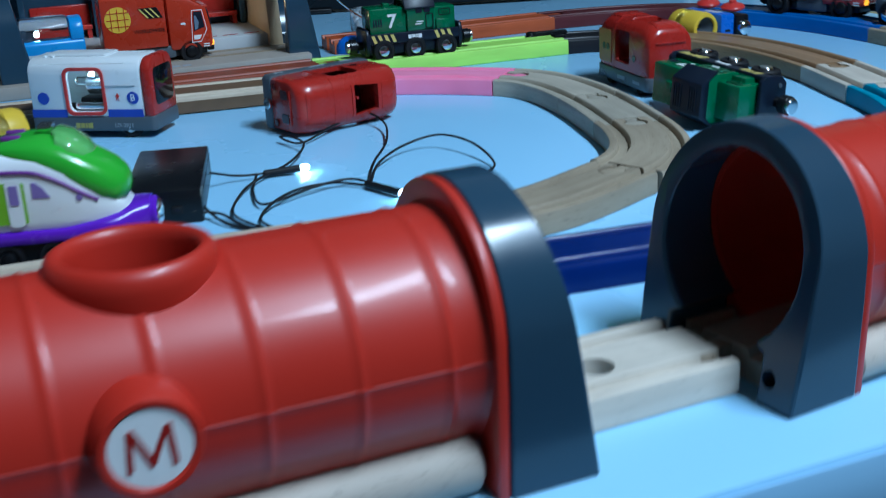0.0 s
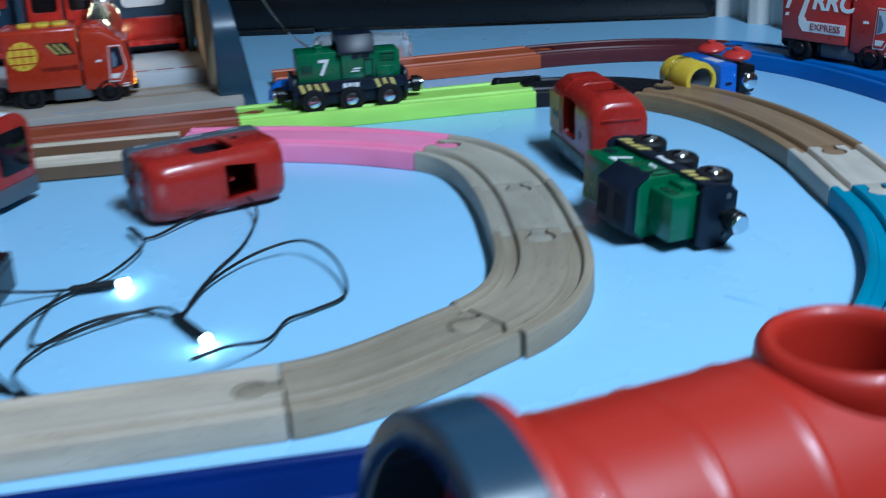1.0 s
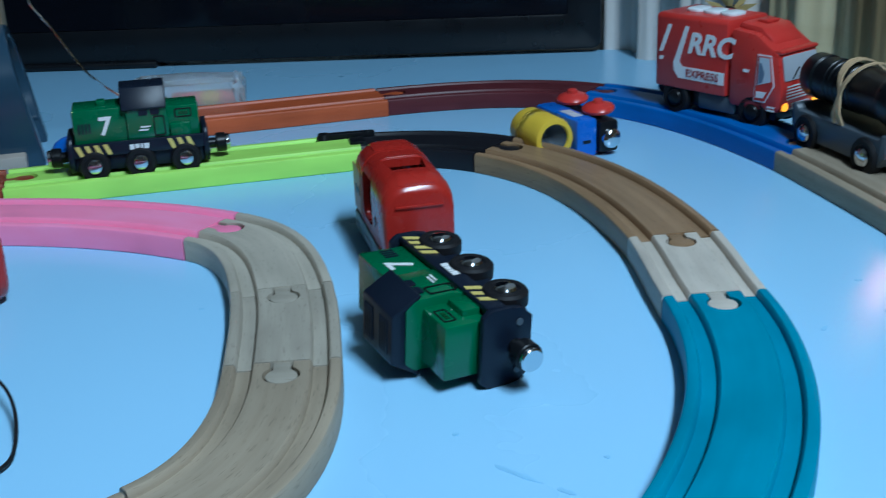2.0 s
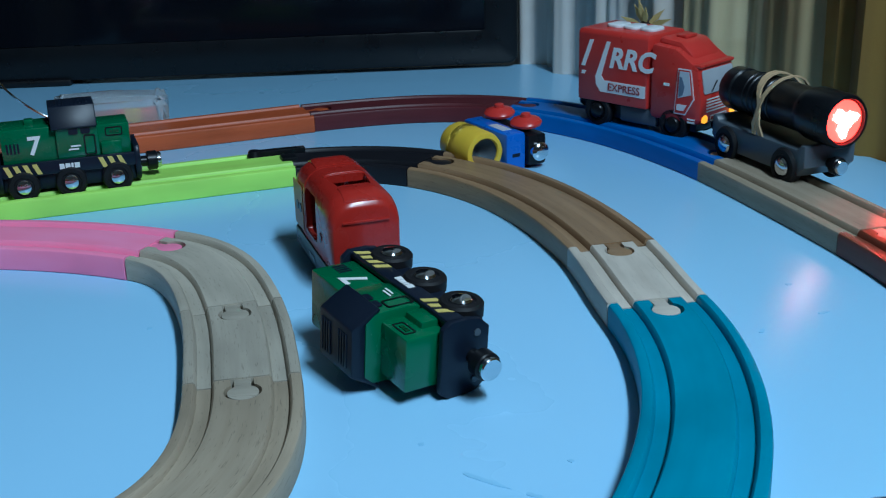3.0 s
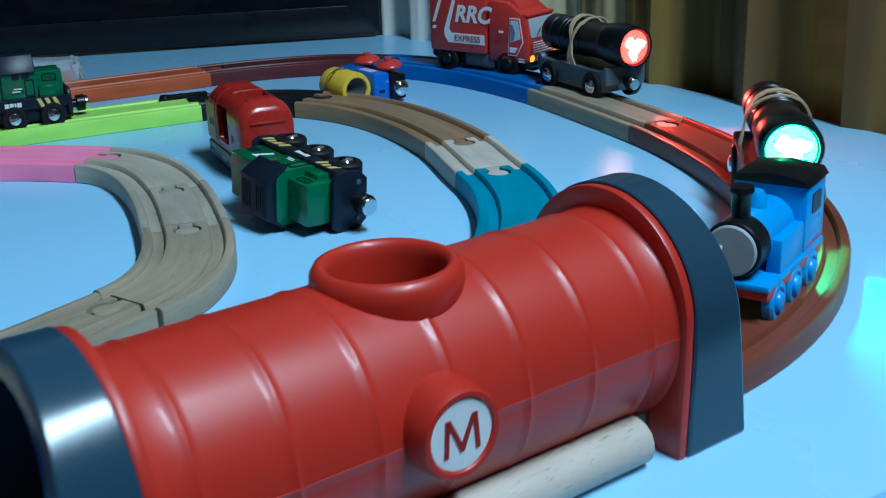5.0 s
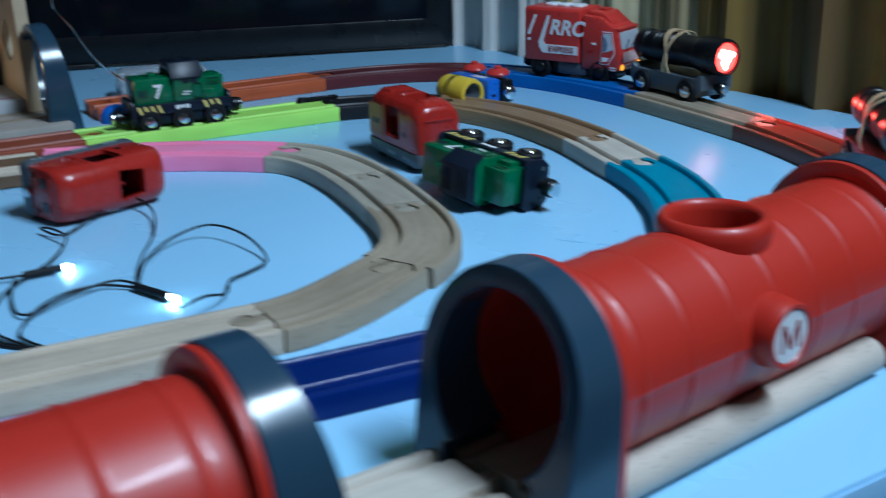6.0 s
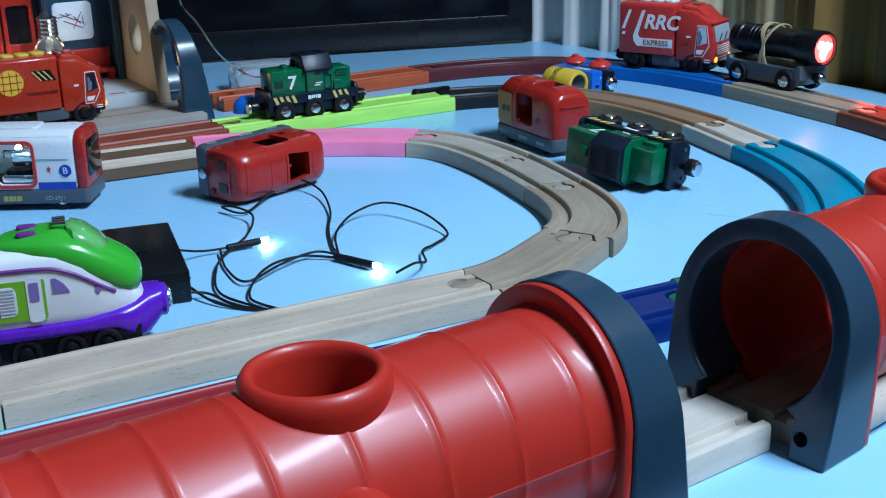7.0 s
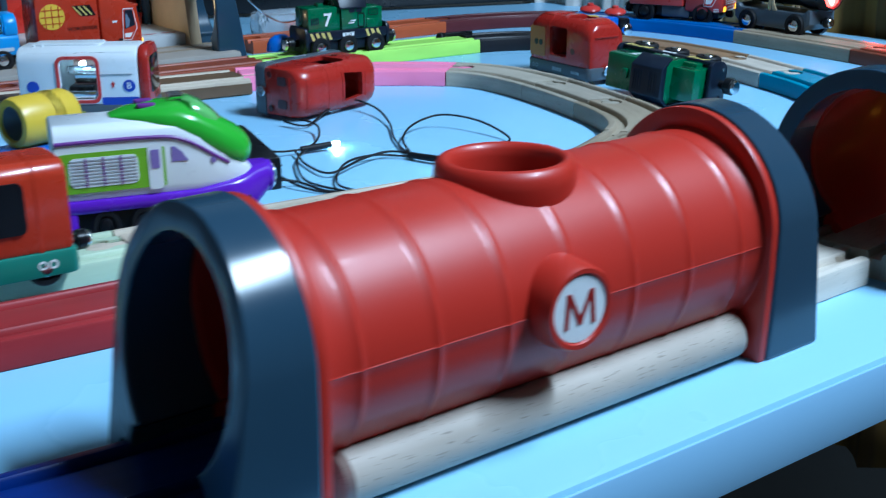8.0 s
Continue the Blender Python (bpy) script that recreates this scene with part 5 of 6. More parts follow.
def torch_wagon(m, label, glow, power, colour, spread):
    """A flat wagon with a black torch strapped on by rubber bands; the torch shines ahead."""
    t = thing("toy_wagon", label, "toy train", m, "torch wagons")
    bed_pts = [(-0.040, 0.0120), (-0.036, 0.0085), (-0.0340, 0.0060), (0.0340, 0.0060), (0.036, 0.0085), (0.040, 0.0120), (0.040, 0.0235), (0.036, 0.0235), (0.034, 0.0205), (-0.034, 0.0205), (-0.036, 0.0235), (-0.040, 0.0235)]
    part("bed", prism(bed_pts, 0.0320, Matrix.Translation((0, 0.0160, 0)) @ UPRIGHT_Y, bevel=0.0012), M_BASE, t)
    zc = 0.0365
    prof = [(0, -0.046), (0.0112, -0.046), (0.0122, -0.0445), (0.0122, -0.0360), (0.0112, -0.0350), (0.0112, -0.0330), (0.0120, -0.0320), (0.0120, 0.0180), (0.0128, 0.0200), (0.0140, 0.0250), (0.0140, 0.0440), (0.0132, 0.0455), (0.0118, 0.0455), (0.0112, 0.0425), (0, 0.0425)]
    torch = part("torch", lathe(prof, Matrix.Translation((0.004, 0, zc)) @ AXIS_X, 32), M_BLACK, t, "black ribbed torch body")
    for k in range(6):
        part("knurl", lathe([(0.0118, -0.0010), (0.0125, -0.0004), (0.0125, 0.0004), (0.0118, 0.0010)], Matrix.Translation((-0.020 + 0.0042 * k, 0, zc)) @ AXIS_X, 24), M_BLACK, torch)
    part("lens", lathe([(0, 0.0430), (0.0108, 0.0430), (0.0108, 0.0438), (0, 0.0444)], Matrix.Translation((0.004, 0, zc)) @ AXIS_X, 24), glow, torch, "glowing torch lens")
    spark = [(0.0062 * (1 + 0.35 * math.sin(3 * a + 0.5) + 0.15 * math.sin(7 * a)) * math.cos(a), 0.0062 * (1 + 0.35 * math.sin(3 * a + 0.5) + 0.15 * math.sin(7 * a)) * math.sin(a)) for a in (2 * math.pi * i / 26 for i in range(26))]
    part("lens_core", prism(spark, 0.0006, Matrix.Translation((0.0482, 0, zc)) @ UPRIGHT_X), M_HOT, torch, "white hot lamp core")
    rng = random.Random(4)
    for k, (x0, x1) in enumerate(((-0.008, 0.007), (-0.005, 0.004), (0.006, -0.006))):
        ring = []
        for i in range(21):
            a = 2 * math.pi * i / 20
            c, s = math.cos(a), math.sin(a)
            if s > -0.1:
                y, z = 0.0146 * c, zc + 0.0146 * s
            else:
                y, z = 0.0170 * c, max(0.0052, zc + 0.0320 * s)
            ring.append((x0 + (x1 - x0) * (0.5 - 0.5 * math.sin(a)), y * (1 + 0.01 * k), z))
        bm = bmesh.new()
        rows = []
        for p in ring[:-1]:
            rows.append([bm.verts.new((p[0] - 0.0011, p[1], p[2])), bm.verts.new((p[0] + 0.0011, p[1], p[2])), bm.verts.new((p[0] + 0.0011, p[1] * 1.05, p[2] + (0.0008 if p[2] > zc else -0.0003))), bm.verts.new((p[0] - 0.0011, p[1] * 1.05, p[2] + (0.0008 if p[2] > zc else -0.0003)))])
        for a, b in zip(rows, rows[1:] + rows[:1]):
            for i in range(4):
                bm.faces.new((a[i], a[(i + 1) % 4], b[(i + 1) % 4], b[i]))
        part("rubber_band", bm, M_BAND, t, "tan rubber band round the torch")
    for s in (-1, 1):
        for x in (-0.0250, 0.0250):
            wheel(t, x, s * 0.0150, 0.0098, 0.006)
        coupler(t, s * 0.040, s, 0.0130)
    lamp("torch_beam", "SPOT", power, colour, m @ Matrix.Translation((0.0505, 0, zc)) @ look((0, 0, 0), (1, 0, -0.24)), radius=0.008, spot=spread)
    return t


def tank_engine(m, label):
    """A small blue steam tank engine; its front is a plain disc."""
    t = thing("toy_tank_engine", label, "toy train", m)
    part("frame", box(-0.036, 0.036, -0.0165, 0.0165, 0.0135, 0.0180, 0.0008), M_SIGNAL, t, "red running board")
    part("footplate", box(-0.037, 0.037, -0.0170, 0.0170, 0.0175, 0.0205, 0.0008), M_SKY, t)
    part("boiler", rod_between((-0.010, 0, 0.0330), (0.030, 0, 0.0330), 0.0120, 28, bevel=0.0006), M_SKY, t)
    part("smokebox", rod_between((0.022, 0, 0.0330), (0.0345, 0, 0.0330), 0.0123, 28, bevel=0.0006), M_BLACK, t)
    part("front_disc", rod_between((0.0345, 0, 0.0330), (0.0365, 0, 0.0330), 0.0108, 28, bevel=0.0006), M_BASEL, t, "plain grey front disc")
    for s in (-1, 1):
        part("side_tank", box(-0.010, 0.020, *sorted((s * 0.0095, s * 0.0160)), 0.0200, 0.0350, 0.001), M_SKY, t)
        for x in (-0.022, 0.0, 0.022):
            wheel(t, x, s * 0.0145, 0.0092, 0.005, tyre=M_SKY, hub=M_SKY)
    cab = part("cab", box(-0.036, -0.010, -0.0165, 0.0165, 0.0200, 0.0500, 0.001), M_SKY, t)
    for s in (-1, 1):
        side_print("window", cab, rounded(-0.029, -0.017, 0.0360, 0.0450, 0.001, 2), s, 0.0166, M_NAVYP)
        side_print("lining", cab, [(-0.034, 0.0220), (-0.012, 0.0220), (-0.012, 0.0226), (-0.034, 0.0226)], s, 0.0166, M_SIGNAL)
    part("roof", prism([(-0.0175, 0.0495), (0.0175, 0.0495), (0.0150, 0.0530), (0.0, 0.0548), (-0.0150, 0.0530)], 0.029, Matrix.Translation((-0.0375, 0, 0)) @ UPRIGHT_X, bevel=0.0005), M_BLACK, t)
    part("chimney", lathe([(0.0048, 0.040), (0.0040, 0.044), (0.0040, 0.054), (0.0052, 0.056), (0.0048, 0.058), (0, 0.058)], Matrix.Translation((0.026, 0, 0)), 20), M_BLACK, t)
    part("dome", lathe([(0.0050, 0.042), (0.0044, 0.049), (0.0030, 0.0515), (0, 0.0525)], Matrix.Translation((0.008, 0, 0)), 20), M_SKY, t)
    coupler(t, 0.037, 1, 0.0125)
    coupler(t, -0.037, -1, 0.0125)
    return t


def barrel(t, m):
    """A yellow barrel along x with a deep grey funnel in its front end."""
    ob = part("barrel", lathe([(0.0095, -0.019), (0.0125, -0.018), (0.0138, -0.0150), (0.0138, -0.0075), (0.0130, -0.0065), (0.0130, -0.0020), (0.0138, -0.0010), (0.0138, 0.0150), (0.0128, 0.0180), (0.0100, 0.0185), (0.0092, 0.0175), (0.0092, 0.0140)], m @ AXIS_X, 32), M_YELLOW, t, "yellow barrel with a hollow end")
    part("funnel_end", lathe([(0.0093, 0.0168), (0.0088, 0.0160), (0.0012, 0.0060), (0, 0.0058)], m @ AXIS_X, 24), M_BASE, ob, "grey funnel shaped hollow")
    part("barrel_back", lathe([(0, -0.0188), (0.0098, -0.0186)], m @ AXIS_X, 24), M_YELLOW, ob)
    part("clear_band", lathe([(0.0134, -0.0072), (0.0142, -0.0066), (0.0142, -0.0018), (0.0134, -0.0012)], m @ AXIS_X, 28), M_WRAP, ob, "clear tape band")
    return ob


MUSHROOM = [(0, -0.0028), (0.0066, -0.0028), (0.0100, -0.0012), (0.0104, 0.0004), (0.0092, 0.0020), (0.0056, 0.0034), (0.0034, 0.0040), (0.0030, 0.0060), (0, 0.0066)]


def tipped_wagon(m, label):
    """A blue wagon lying on its side: barrel on one side, black underframe with red wheels on the other."""
    t = thing("toy_wagon", label, "toy train", m)
    barrel(t, Matrix.Translation((0.0020, -0.0135, 0.0138)))
    body = part("body", box(-0.0300, 0.0240, 0.0, 0.0150, 0.0, 0.0245, 0.0022), M_TOYBLUE, t, "blue painted wagon body")
    part("slot", box(0.0236, 0.0243, 0.0045, 0.0100, 0.0090, 0.0112, 0.0002), M_NAVYP, body)
    part("sticker", box(-0.0040, 0.0140, 0.0035, 0.0105, 0.0243, 0.0247), M_SCREENW, body, "pale worn sticker")
    part("underframe", box(-0.0290, 0.0265, 0.0150, 0.0290, 0.0020, 0.0225, 0.0022), M_BLACK, t, "black underframe")
    part("magnet", lathe([(0.0062, 0), (0.0062, 0.0030), (0.0050, 0.0046), (0.0026, 0.0054), (0, 0.0056)], Matrix.Translation((0.0262, 0.0225, 0.0115)) @ AXIS_X, 24), M_CHROME, t, "domed steel magnet")
    for x in (-0.0190, 0.0130):
        part("axle", rod_between((x, 0.0220, 0.001), (x, 0.0220, 0.0270), 0.0016, 8), M_CHROME, t)
        part("wheel", lathe(MUSHROOM, Matrix.Translation((x, 0.0220, 0.0275)) @ pose(0, 0, 0, 5, 4, 0), 26), M_SIGNAL, t, "red domed wheel in the air")
        part("wheel", lathe([(r, -z) for r, z in reversed(MUSHROOM[:6])] + [(0, -0.0034)], Matrix.Translation((x, 0.0220, 0.0034)), 26), M_SIGNAL, t, "red domed wheel on the table")
    return t


def tank_wagon(m, label):
    """The same kind of wagon, upright, its barrel lying on the blue bed."""
    t = thing("toy_wagon", label, "toy train", m)
    barrel(t, Matrix.Translation((0.0, 0.0, 0.0345)) @ Matrix.Scale(1.06, 4))
    part("bed", box(-0.0310, 0.0310, -0.0135, 0.0135, 0.0075, 0.0205, 0.0020), M_TOYBLUE, t, "blue painted wagon bed")
    for s in (-1, 1):
        part("magnet", rod_between((s * 0.0305, 0, 0.0125), (s * 0.0360, 0, 0.0125), 0.0055, 20, bevel=0.001), M_CHROME, t, "round steel magnet")
        for x in (-0.0190, 0.0190):
            wheel(t, x, s * 0.0150, 0.0095, 0.005, tyre=M_SIGNAL, hub=M_SIGNAL)
    return t


def dome_wagon(m, label):
    """A blue wagon with a long clear dome and a small lamp under it."""
    t = thing("toy_wagon", label, "toy train", m)
    part("chassis", box(-0.040, 0.040, -0.0130, 0.0130, 0.0065, 0.0140, 0.0012), M_BLACK, t)
    body = part("body", prism(shell_section(0.0170, 0.0130, 0.0300, 0.0040), 0.082, Matrix.Translation((-0.041, 0, 0)) @ UPRIGHT_X, bevel=0.0016), M_SKY, t, "bright blue body")
    for s in (-1, 1):
        side_print("pale_band", body, rounded(-0.036, 0.036, 0.0165, 0.0195, 0.0012, 2), s, 0.0171, M_SCREENW)
    part("dome", prism(shell_section(0.0150, 0.0296, 0.0480, 0.0120), 0.060, Matrix.Translation((-0.030, 0, 0)) @ UPRIGHT_X, bevel=0.0030), M_GLASS, t, "long clear plastic dome")
    for x0, x1 in ((-0.041, -0.0300), (0.0300, 0.041)):
        part("end_block", prism(shell_section(0.0166, 0.0290, 0.0465, 0.0100), x1 - x0, Matrix.Translation((x0, 0, 0)) @ UPRIGHT_X, bevel=0.0018), M_SKY, t)
    part("cabin_lamp", lathe([(0, -0.0022), (0.0016, -0.0016), (0.0022, 0), (0.0016, 0.0016), (0, 0.0022)], Matrix.Translation((0.004, -0.006, 0.0350)), 12), M_LED, t, "small white lamp")
    for x in (-0.026, 0.026):
        for s in (-1, 1):
            wheel(t, x, s * 0.0145, 0.0092, 0.006)
    for s in (-1, 1):
        coupler(t, s * 0.040, s, 0.0125)
    return t


def shunter(m):
    """The red and green locomotive on the pale track."""
    t = thing("toy_locomotive", "red toy locomotive with dark window and green base", "toy train", m)
    part("body", prism(shell_section(0.0175, 0.0150, 0.0540, 0.0070), 0.074, Matrix.Translation((-0.037, 0, 0)) @ UPRIGHT_X, bevel=0.0024), M_VERMILION, t)
    base = part("base", prism(rounded(-0.0385, 0.0385, -0.0182, 0.0182, 0.004), 0.0110, Matrix.Translation((0, 0, 0.0045)), bevel=0.0012), M_SEAGREEN, t, "sea green base")
    for s in (-1, 1):
        side_print("window", t, rounded(-0.016, 0.0180, 0.0250, 0.0470, 0.003), s, 0.0176, M_BLACK, 0.0012)
        for x in (0.0225, 0.0270):
            m2 = Matrix.Translation((x, s * 0.0182, 0.0100)) @ pose(0, 0, 0, 90 if s < 0 else -90, 0, 0)
            part("roundel", lathe([(0.0012, 0), (0.0020, 0), (0.0020, 0.0003), (0.0012, 0.0003), (0.0012, 0)], m2, 14), M_PRINT, base)
        for x in (-0.024, 0.024):
            wheel(t, x, s * 0.0140, 0.0080, 0.0055)
    part("seam", prism([(y * 1.01, z) for y, z in shell_section(0.0175, 0.0152, 0.0540, 0.0070)], 0.0012, Matrix.Translation((0.0225, 0, 0.0002)) @ UPRIGHT_X, holes=([(y * 0.9, 0.014 + (z - 0.014) * 0.95) for y, z in shell_section(0.0175, 0.0154, 0.0540, 0.0070)],)), M_VERMILION, t)
    coupler(t, 0.0385, 1, 0.0130)
    return t


# ---- the light string ----


def battery_box():
    b = thing("battery_box", "flat black plastic battery box of the light string", "battery box", pose(-0.1395, 0.6280, 0, 0, 0, 8.6) @ Matrix.Diagonal((0.96, 1.04, 0.88, 1)))
    part("case", box(-0.0204, 0.0204, -0.0438, 0.0445, 0.0, 0.0206, 0.0014), M_BLACK, b)
    part("lid_seam", box(-0.0206, 0.0206, -0.0440, 0.0447, 0.0150, 0.0154), M_RUBBER, b)
    part("switch", box(0.004, 0.010, -0.0450, -0.0435, 0.006, 0.011, 0.0004), M_RUBBER, b)


def wire(t, *pts):
    part("wire", tube(along(pts, 8), 0.00075, 6), M_RUBBER, t)


def light_string():
    t = thing("light_string", "thin black wire string with two glowing white lights", "string light")
    wire(t, (-0.1209, 0.6451, 0.010), (-0.1094, 0.6585, 0.004), (-0.0970, 0.6632, 0.003), (-0.0847, 0.6669, 0.003))
    wire(t, (-0.1164, 0.5970, 0.006), (-0.1018, 0.5776, 0.002), (-0.0851, 0.5658, 0.001), (-0.0683, 0.5599, 0.002), (-0.0590, 0.5578, 0.001))
    wire(t, (-0.1185, 0.5854, 0.006), (-0.1053, 0.5891, 0.003), (-0.0915, 0.5736, 0.001), (-0.0758, 0.5638, 0.001), (-0.0627, 0.5608, 0.001))
    wire(t, (-0.0683, 0.5608, 0.001), (-0.0830, 0.5783, 0.002), (-0.0796, 0.6023, 0.004), (-0.0687, 0.6253, 0.004), (-0.0515, 0.6377, 0.003), (-0.0347, 0.6346, 0.002), (-0.0282, 0.6288, 0.003))
    wire(t, (-0.0767, 0.5638, 0.001), (-0.0987, 0.5900, 0.002), (-0.1007, 0.6257, 0.003), (-0.0954, 0.6526, 0.003), (-0.0815, 0.6832, 0.004), (-0.0770, 0.7159, 0.006), (-0.0870, 0.7343, 0.007), (-0.0961, 0.7469, 0.004), (-0.0813, 0.7371, 0.002), (-0.0636, 0.7678, 0.005), (-0.0444, 0.7878, 0.008), (-0.0299, 0.7645, 0.006), (-0.0270, 0.7250, 0.003), (-0.0316, 0.6875, 0.002), (-0.0324, 0.6538, 0.002), (-0.0291, 0.6307, 0.003))
    wire(t, (-0.0309, 0.6365, 0.003), (-0.0282, 0.6730, 0.004), (-0.0143, 0.7037, 0.006), (0.0066, 0.7131, 0.009), (0.0268, 0.6917, 0.008), (0.0383, 0.6608, 0.003), (0.0276, 0.6436, 0.002), (0.0179, 0.6302, 0.003), (0.0154, 0.6052, 0.005), (0.0056, 0.5841, 0.012), (-0.0060, 0.5717, 0.012))
    wire(t, (-0.0980, 0.6603, 0.003), (-0.0950, 0.6295, 0.002), (-0.0843, 0.6024, 0.003), (-0.0631, 0.6253, 0.004), (-0.0439, 0.6405, 0.004), (-0.0300, 0.6346, 0.003))
    wire(t, (-0.1565, 0.6513, 0.008), (-0.1696, 0.6572, 0.004), (-0.1828, 0.6554, 0.002), (-0.1936, 0.6767, 0.002), (-0.2157, 0.6962, 0.003), (-0.2814, 0.7027, 0.002))
    wire(t, (-0.1566, 0.6474, 0.006), (-0.1697, 0.6514, 0.003), (-0.1848, 0.6497, 0.002), (-0.2021, 0.6325, 0.002), (-0.2154, 0.6269, 0.002))
    for a, b in (((-0.0942, 0.6636, 0.003), (-0.0738, 0.6706, 0.0035)), ((-0.0328, 0.6327, 0.003), (-0.0131, 0.6103, 0.0035))):
        d = (Vector(b) - Vector(a)).normalized()
        sleeve = part("sleeve", rod_between(a, b, 0.0021, 12, bevel=0.0004), M_RUBBER, t, "black sleeve of a light")
        m = Matrix.Translation(b) @ d.to_track_quat("Z", "Y").to_matrix().to_4x4()
        part("led", lathe([(0.0017, 0), (0.0017, 0.0035), (0.0012, 0.0048), (0, 0.0053)], m, 14), M_LED, sleeve, "glowing white light")
        lamp("led_light", "POINT", 0.0012, (0.6, 0.88, 1.0), Matrix.Translation(Vector(b) + d * 0.0075 + Vector((0, 0, 0.002))), radius=0.002)


# ---- the station ----
STATION = pose(-0.1335, 1.0600, 0, 0, 0, 21.3) @ Matrix.Scale(0.96, 4)


def station():
    t = thing("toy_station", "grey and red toy metro station with benches and wooden end", "toy station", STATION)
    part("track_base", box(-0.33, 0.012, -0.052, 0.022, 0.0, 0.0115, 0.0015), M_OLDB, t, "pale wooden track bed")
    for y in (-0.0125, 0.0125):
        part("groove", box(-0.33, 0.012, y - 0.003, y + 0.003, 0.0105, 0.0120), M_WOODDARK, t)
    for k in range(4):
        part("lettering", box(-0.130 + 0.0095 * k, -0.1225 + 0.0095 * k, -0.046, -0.039, 0.0114, 0.0119), M_FAINT, t)
    plat = part("platform", box(-0.30, -0.010, 0.024, 0.132, 0.0, 0.0220, 0.0012), M_PLAT, t, "pale grey platform")
    for k in range(14):
        part("edge_dash", box(-0.290 + 0.020 * k, -0.2755 + 0.020 * k, 0.0350, 0.0366, 0.0216, 0.0224), M_MLET, plat)
    # back wall with frames, windows, benches and the map
    part("back_wall", box(-0.300, -0.012, 0.126, 0.134, 0.0, 0.165, 0.001), M_GREY, t, "slate grey back wall")
    for x0, x1 in ((-0.075, -0.020), (-0.215, -0.160)):
        bench = part("bench", box(x0, x1, 0.108, 0.126, 0.0300, 0.0345, 0.0012), M_CARRED, t, "red bench")
        part("bench_back", box(x0, x1, 0.1215, 0.1265, 0.032, 0.053, 0.0015), M_CARRED, bench)
        for x in (x0 + 0.003, x1 - 0.003):
            part("bench_leg", box(x - 0.002, x + 0.002, 0.109, 0.125, 0.0215, 0.0310), M_CARRED, bench)
        part("board", prism(rounded(x0 + 0.004, x1 - 0.013, 0.062, 0.099, 0.005), 0.002, Matrix.Translation((0, 0.1265, 0)) @ UPRIGHT_Y, bevel=0.0004), M_WHITE, t, "white board with thin map lines")
    line_rng = random.Random(6)
    for k in range(7):
        a = (-0.067 + 0.030 * line_rng.random(), 0.066 + 0.028 * line_rng.random())
        b = (-0.067 + 0.030 * line_rng.random(), 0.066 + 0.028 * line_rng.random())
        part("map_line", rod_between((a[0], 0.1243, a[1]), (b[0], 0.1243, b[1]), 0.0004, 5), M_BASE if k % 2 else M_MLET, t)
    part("print_shape", prism(rounded(-0.185, -0.166, 0.070, 0.090, 0.003), 0.0004, Matrix.Translation((0, 0.1244, 0)) @ UPRIGHT_Y), M_CARRED, t)
    for x in (-0.082, -0.155, -0.222, -0.015):
        part("post", box(x - 0.003, x + 0.003, 0.106, 0.127, 0.0215, 0.165, 0.0008), M_GREY, t)
    for x in (-0.150, -0.119):
        door = prism(rounded(x, x + 0.029, 0.0220, 0.112, 0.002), 0.006, Matrix.Translation((0, 0.127, 0)) @ UPRIGHT_Y, bevel=0.0008, holes=(rounded(x + 0.004, x + 0.025, 0.064, 0.100, 0.003),))
        d = part("train_door", door, M_CARRED, t, "red door with dark window")
        part("door_window", prism(rounded(x + 0.0035, x + 0.0255, 0.0635, 0.1005, 0.003), 0.001, Matrix.Translation((0, 0.1245, 0)) @ UPRIGHT_Y), M_SCREEN, d)
    # wooden end slab with a round cut
    slab = prism([(0.012, 0.0), (0.134, 0.0), (0.134, 0.175), (0.045, 0.175), (0.030, 0.120), (0.022, 0.060)], 0.012, Matrix.Translation((-0.010, 0, 0)) @ UPRIGHT_X, bevel=0.001)
    hole = lathe([(0, -0.03), (0.019, -0.03), (0.019, 0.03), (0, 0.03)], Matrix.Translation((-0.004, 0.068, 0.070)) @ AXIS_X, 32)
    part("end_slab", cut(slab, [hole], "end_slab", M_PLY), M_PLY, t, "plain plywood end with a round hole")
    for x, s in ((-0.006, 1), (-0.250, -1)):
        gate = gate_plate(x, x + 0.030, 0.0, 0.001, 0.0020)
        for v in gate.verts:
            v.co.x -= 0.015 * (v.co.z / 0.0908) * (v.co.x - x) / 0.030
        part("portal", gate, M_GREY, t, "slate grey arch over the track", 16)


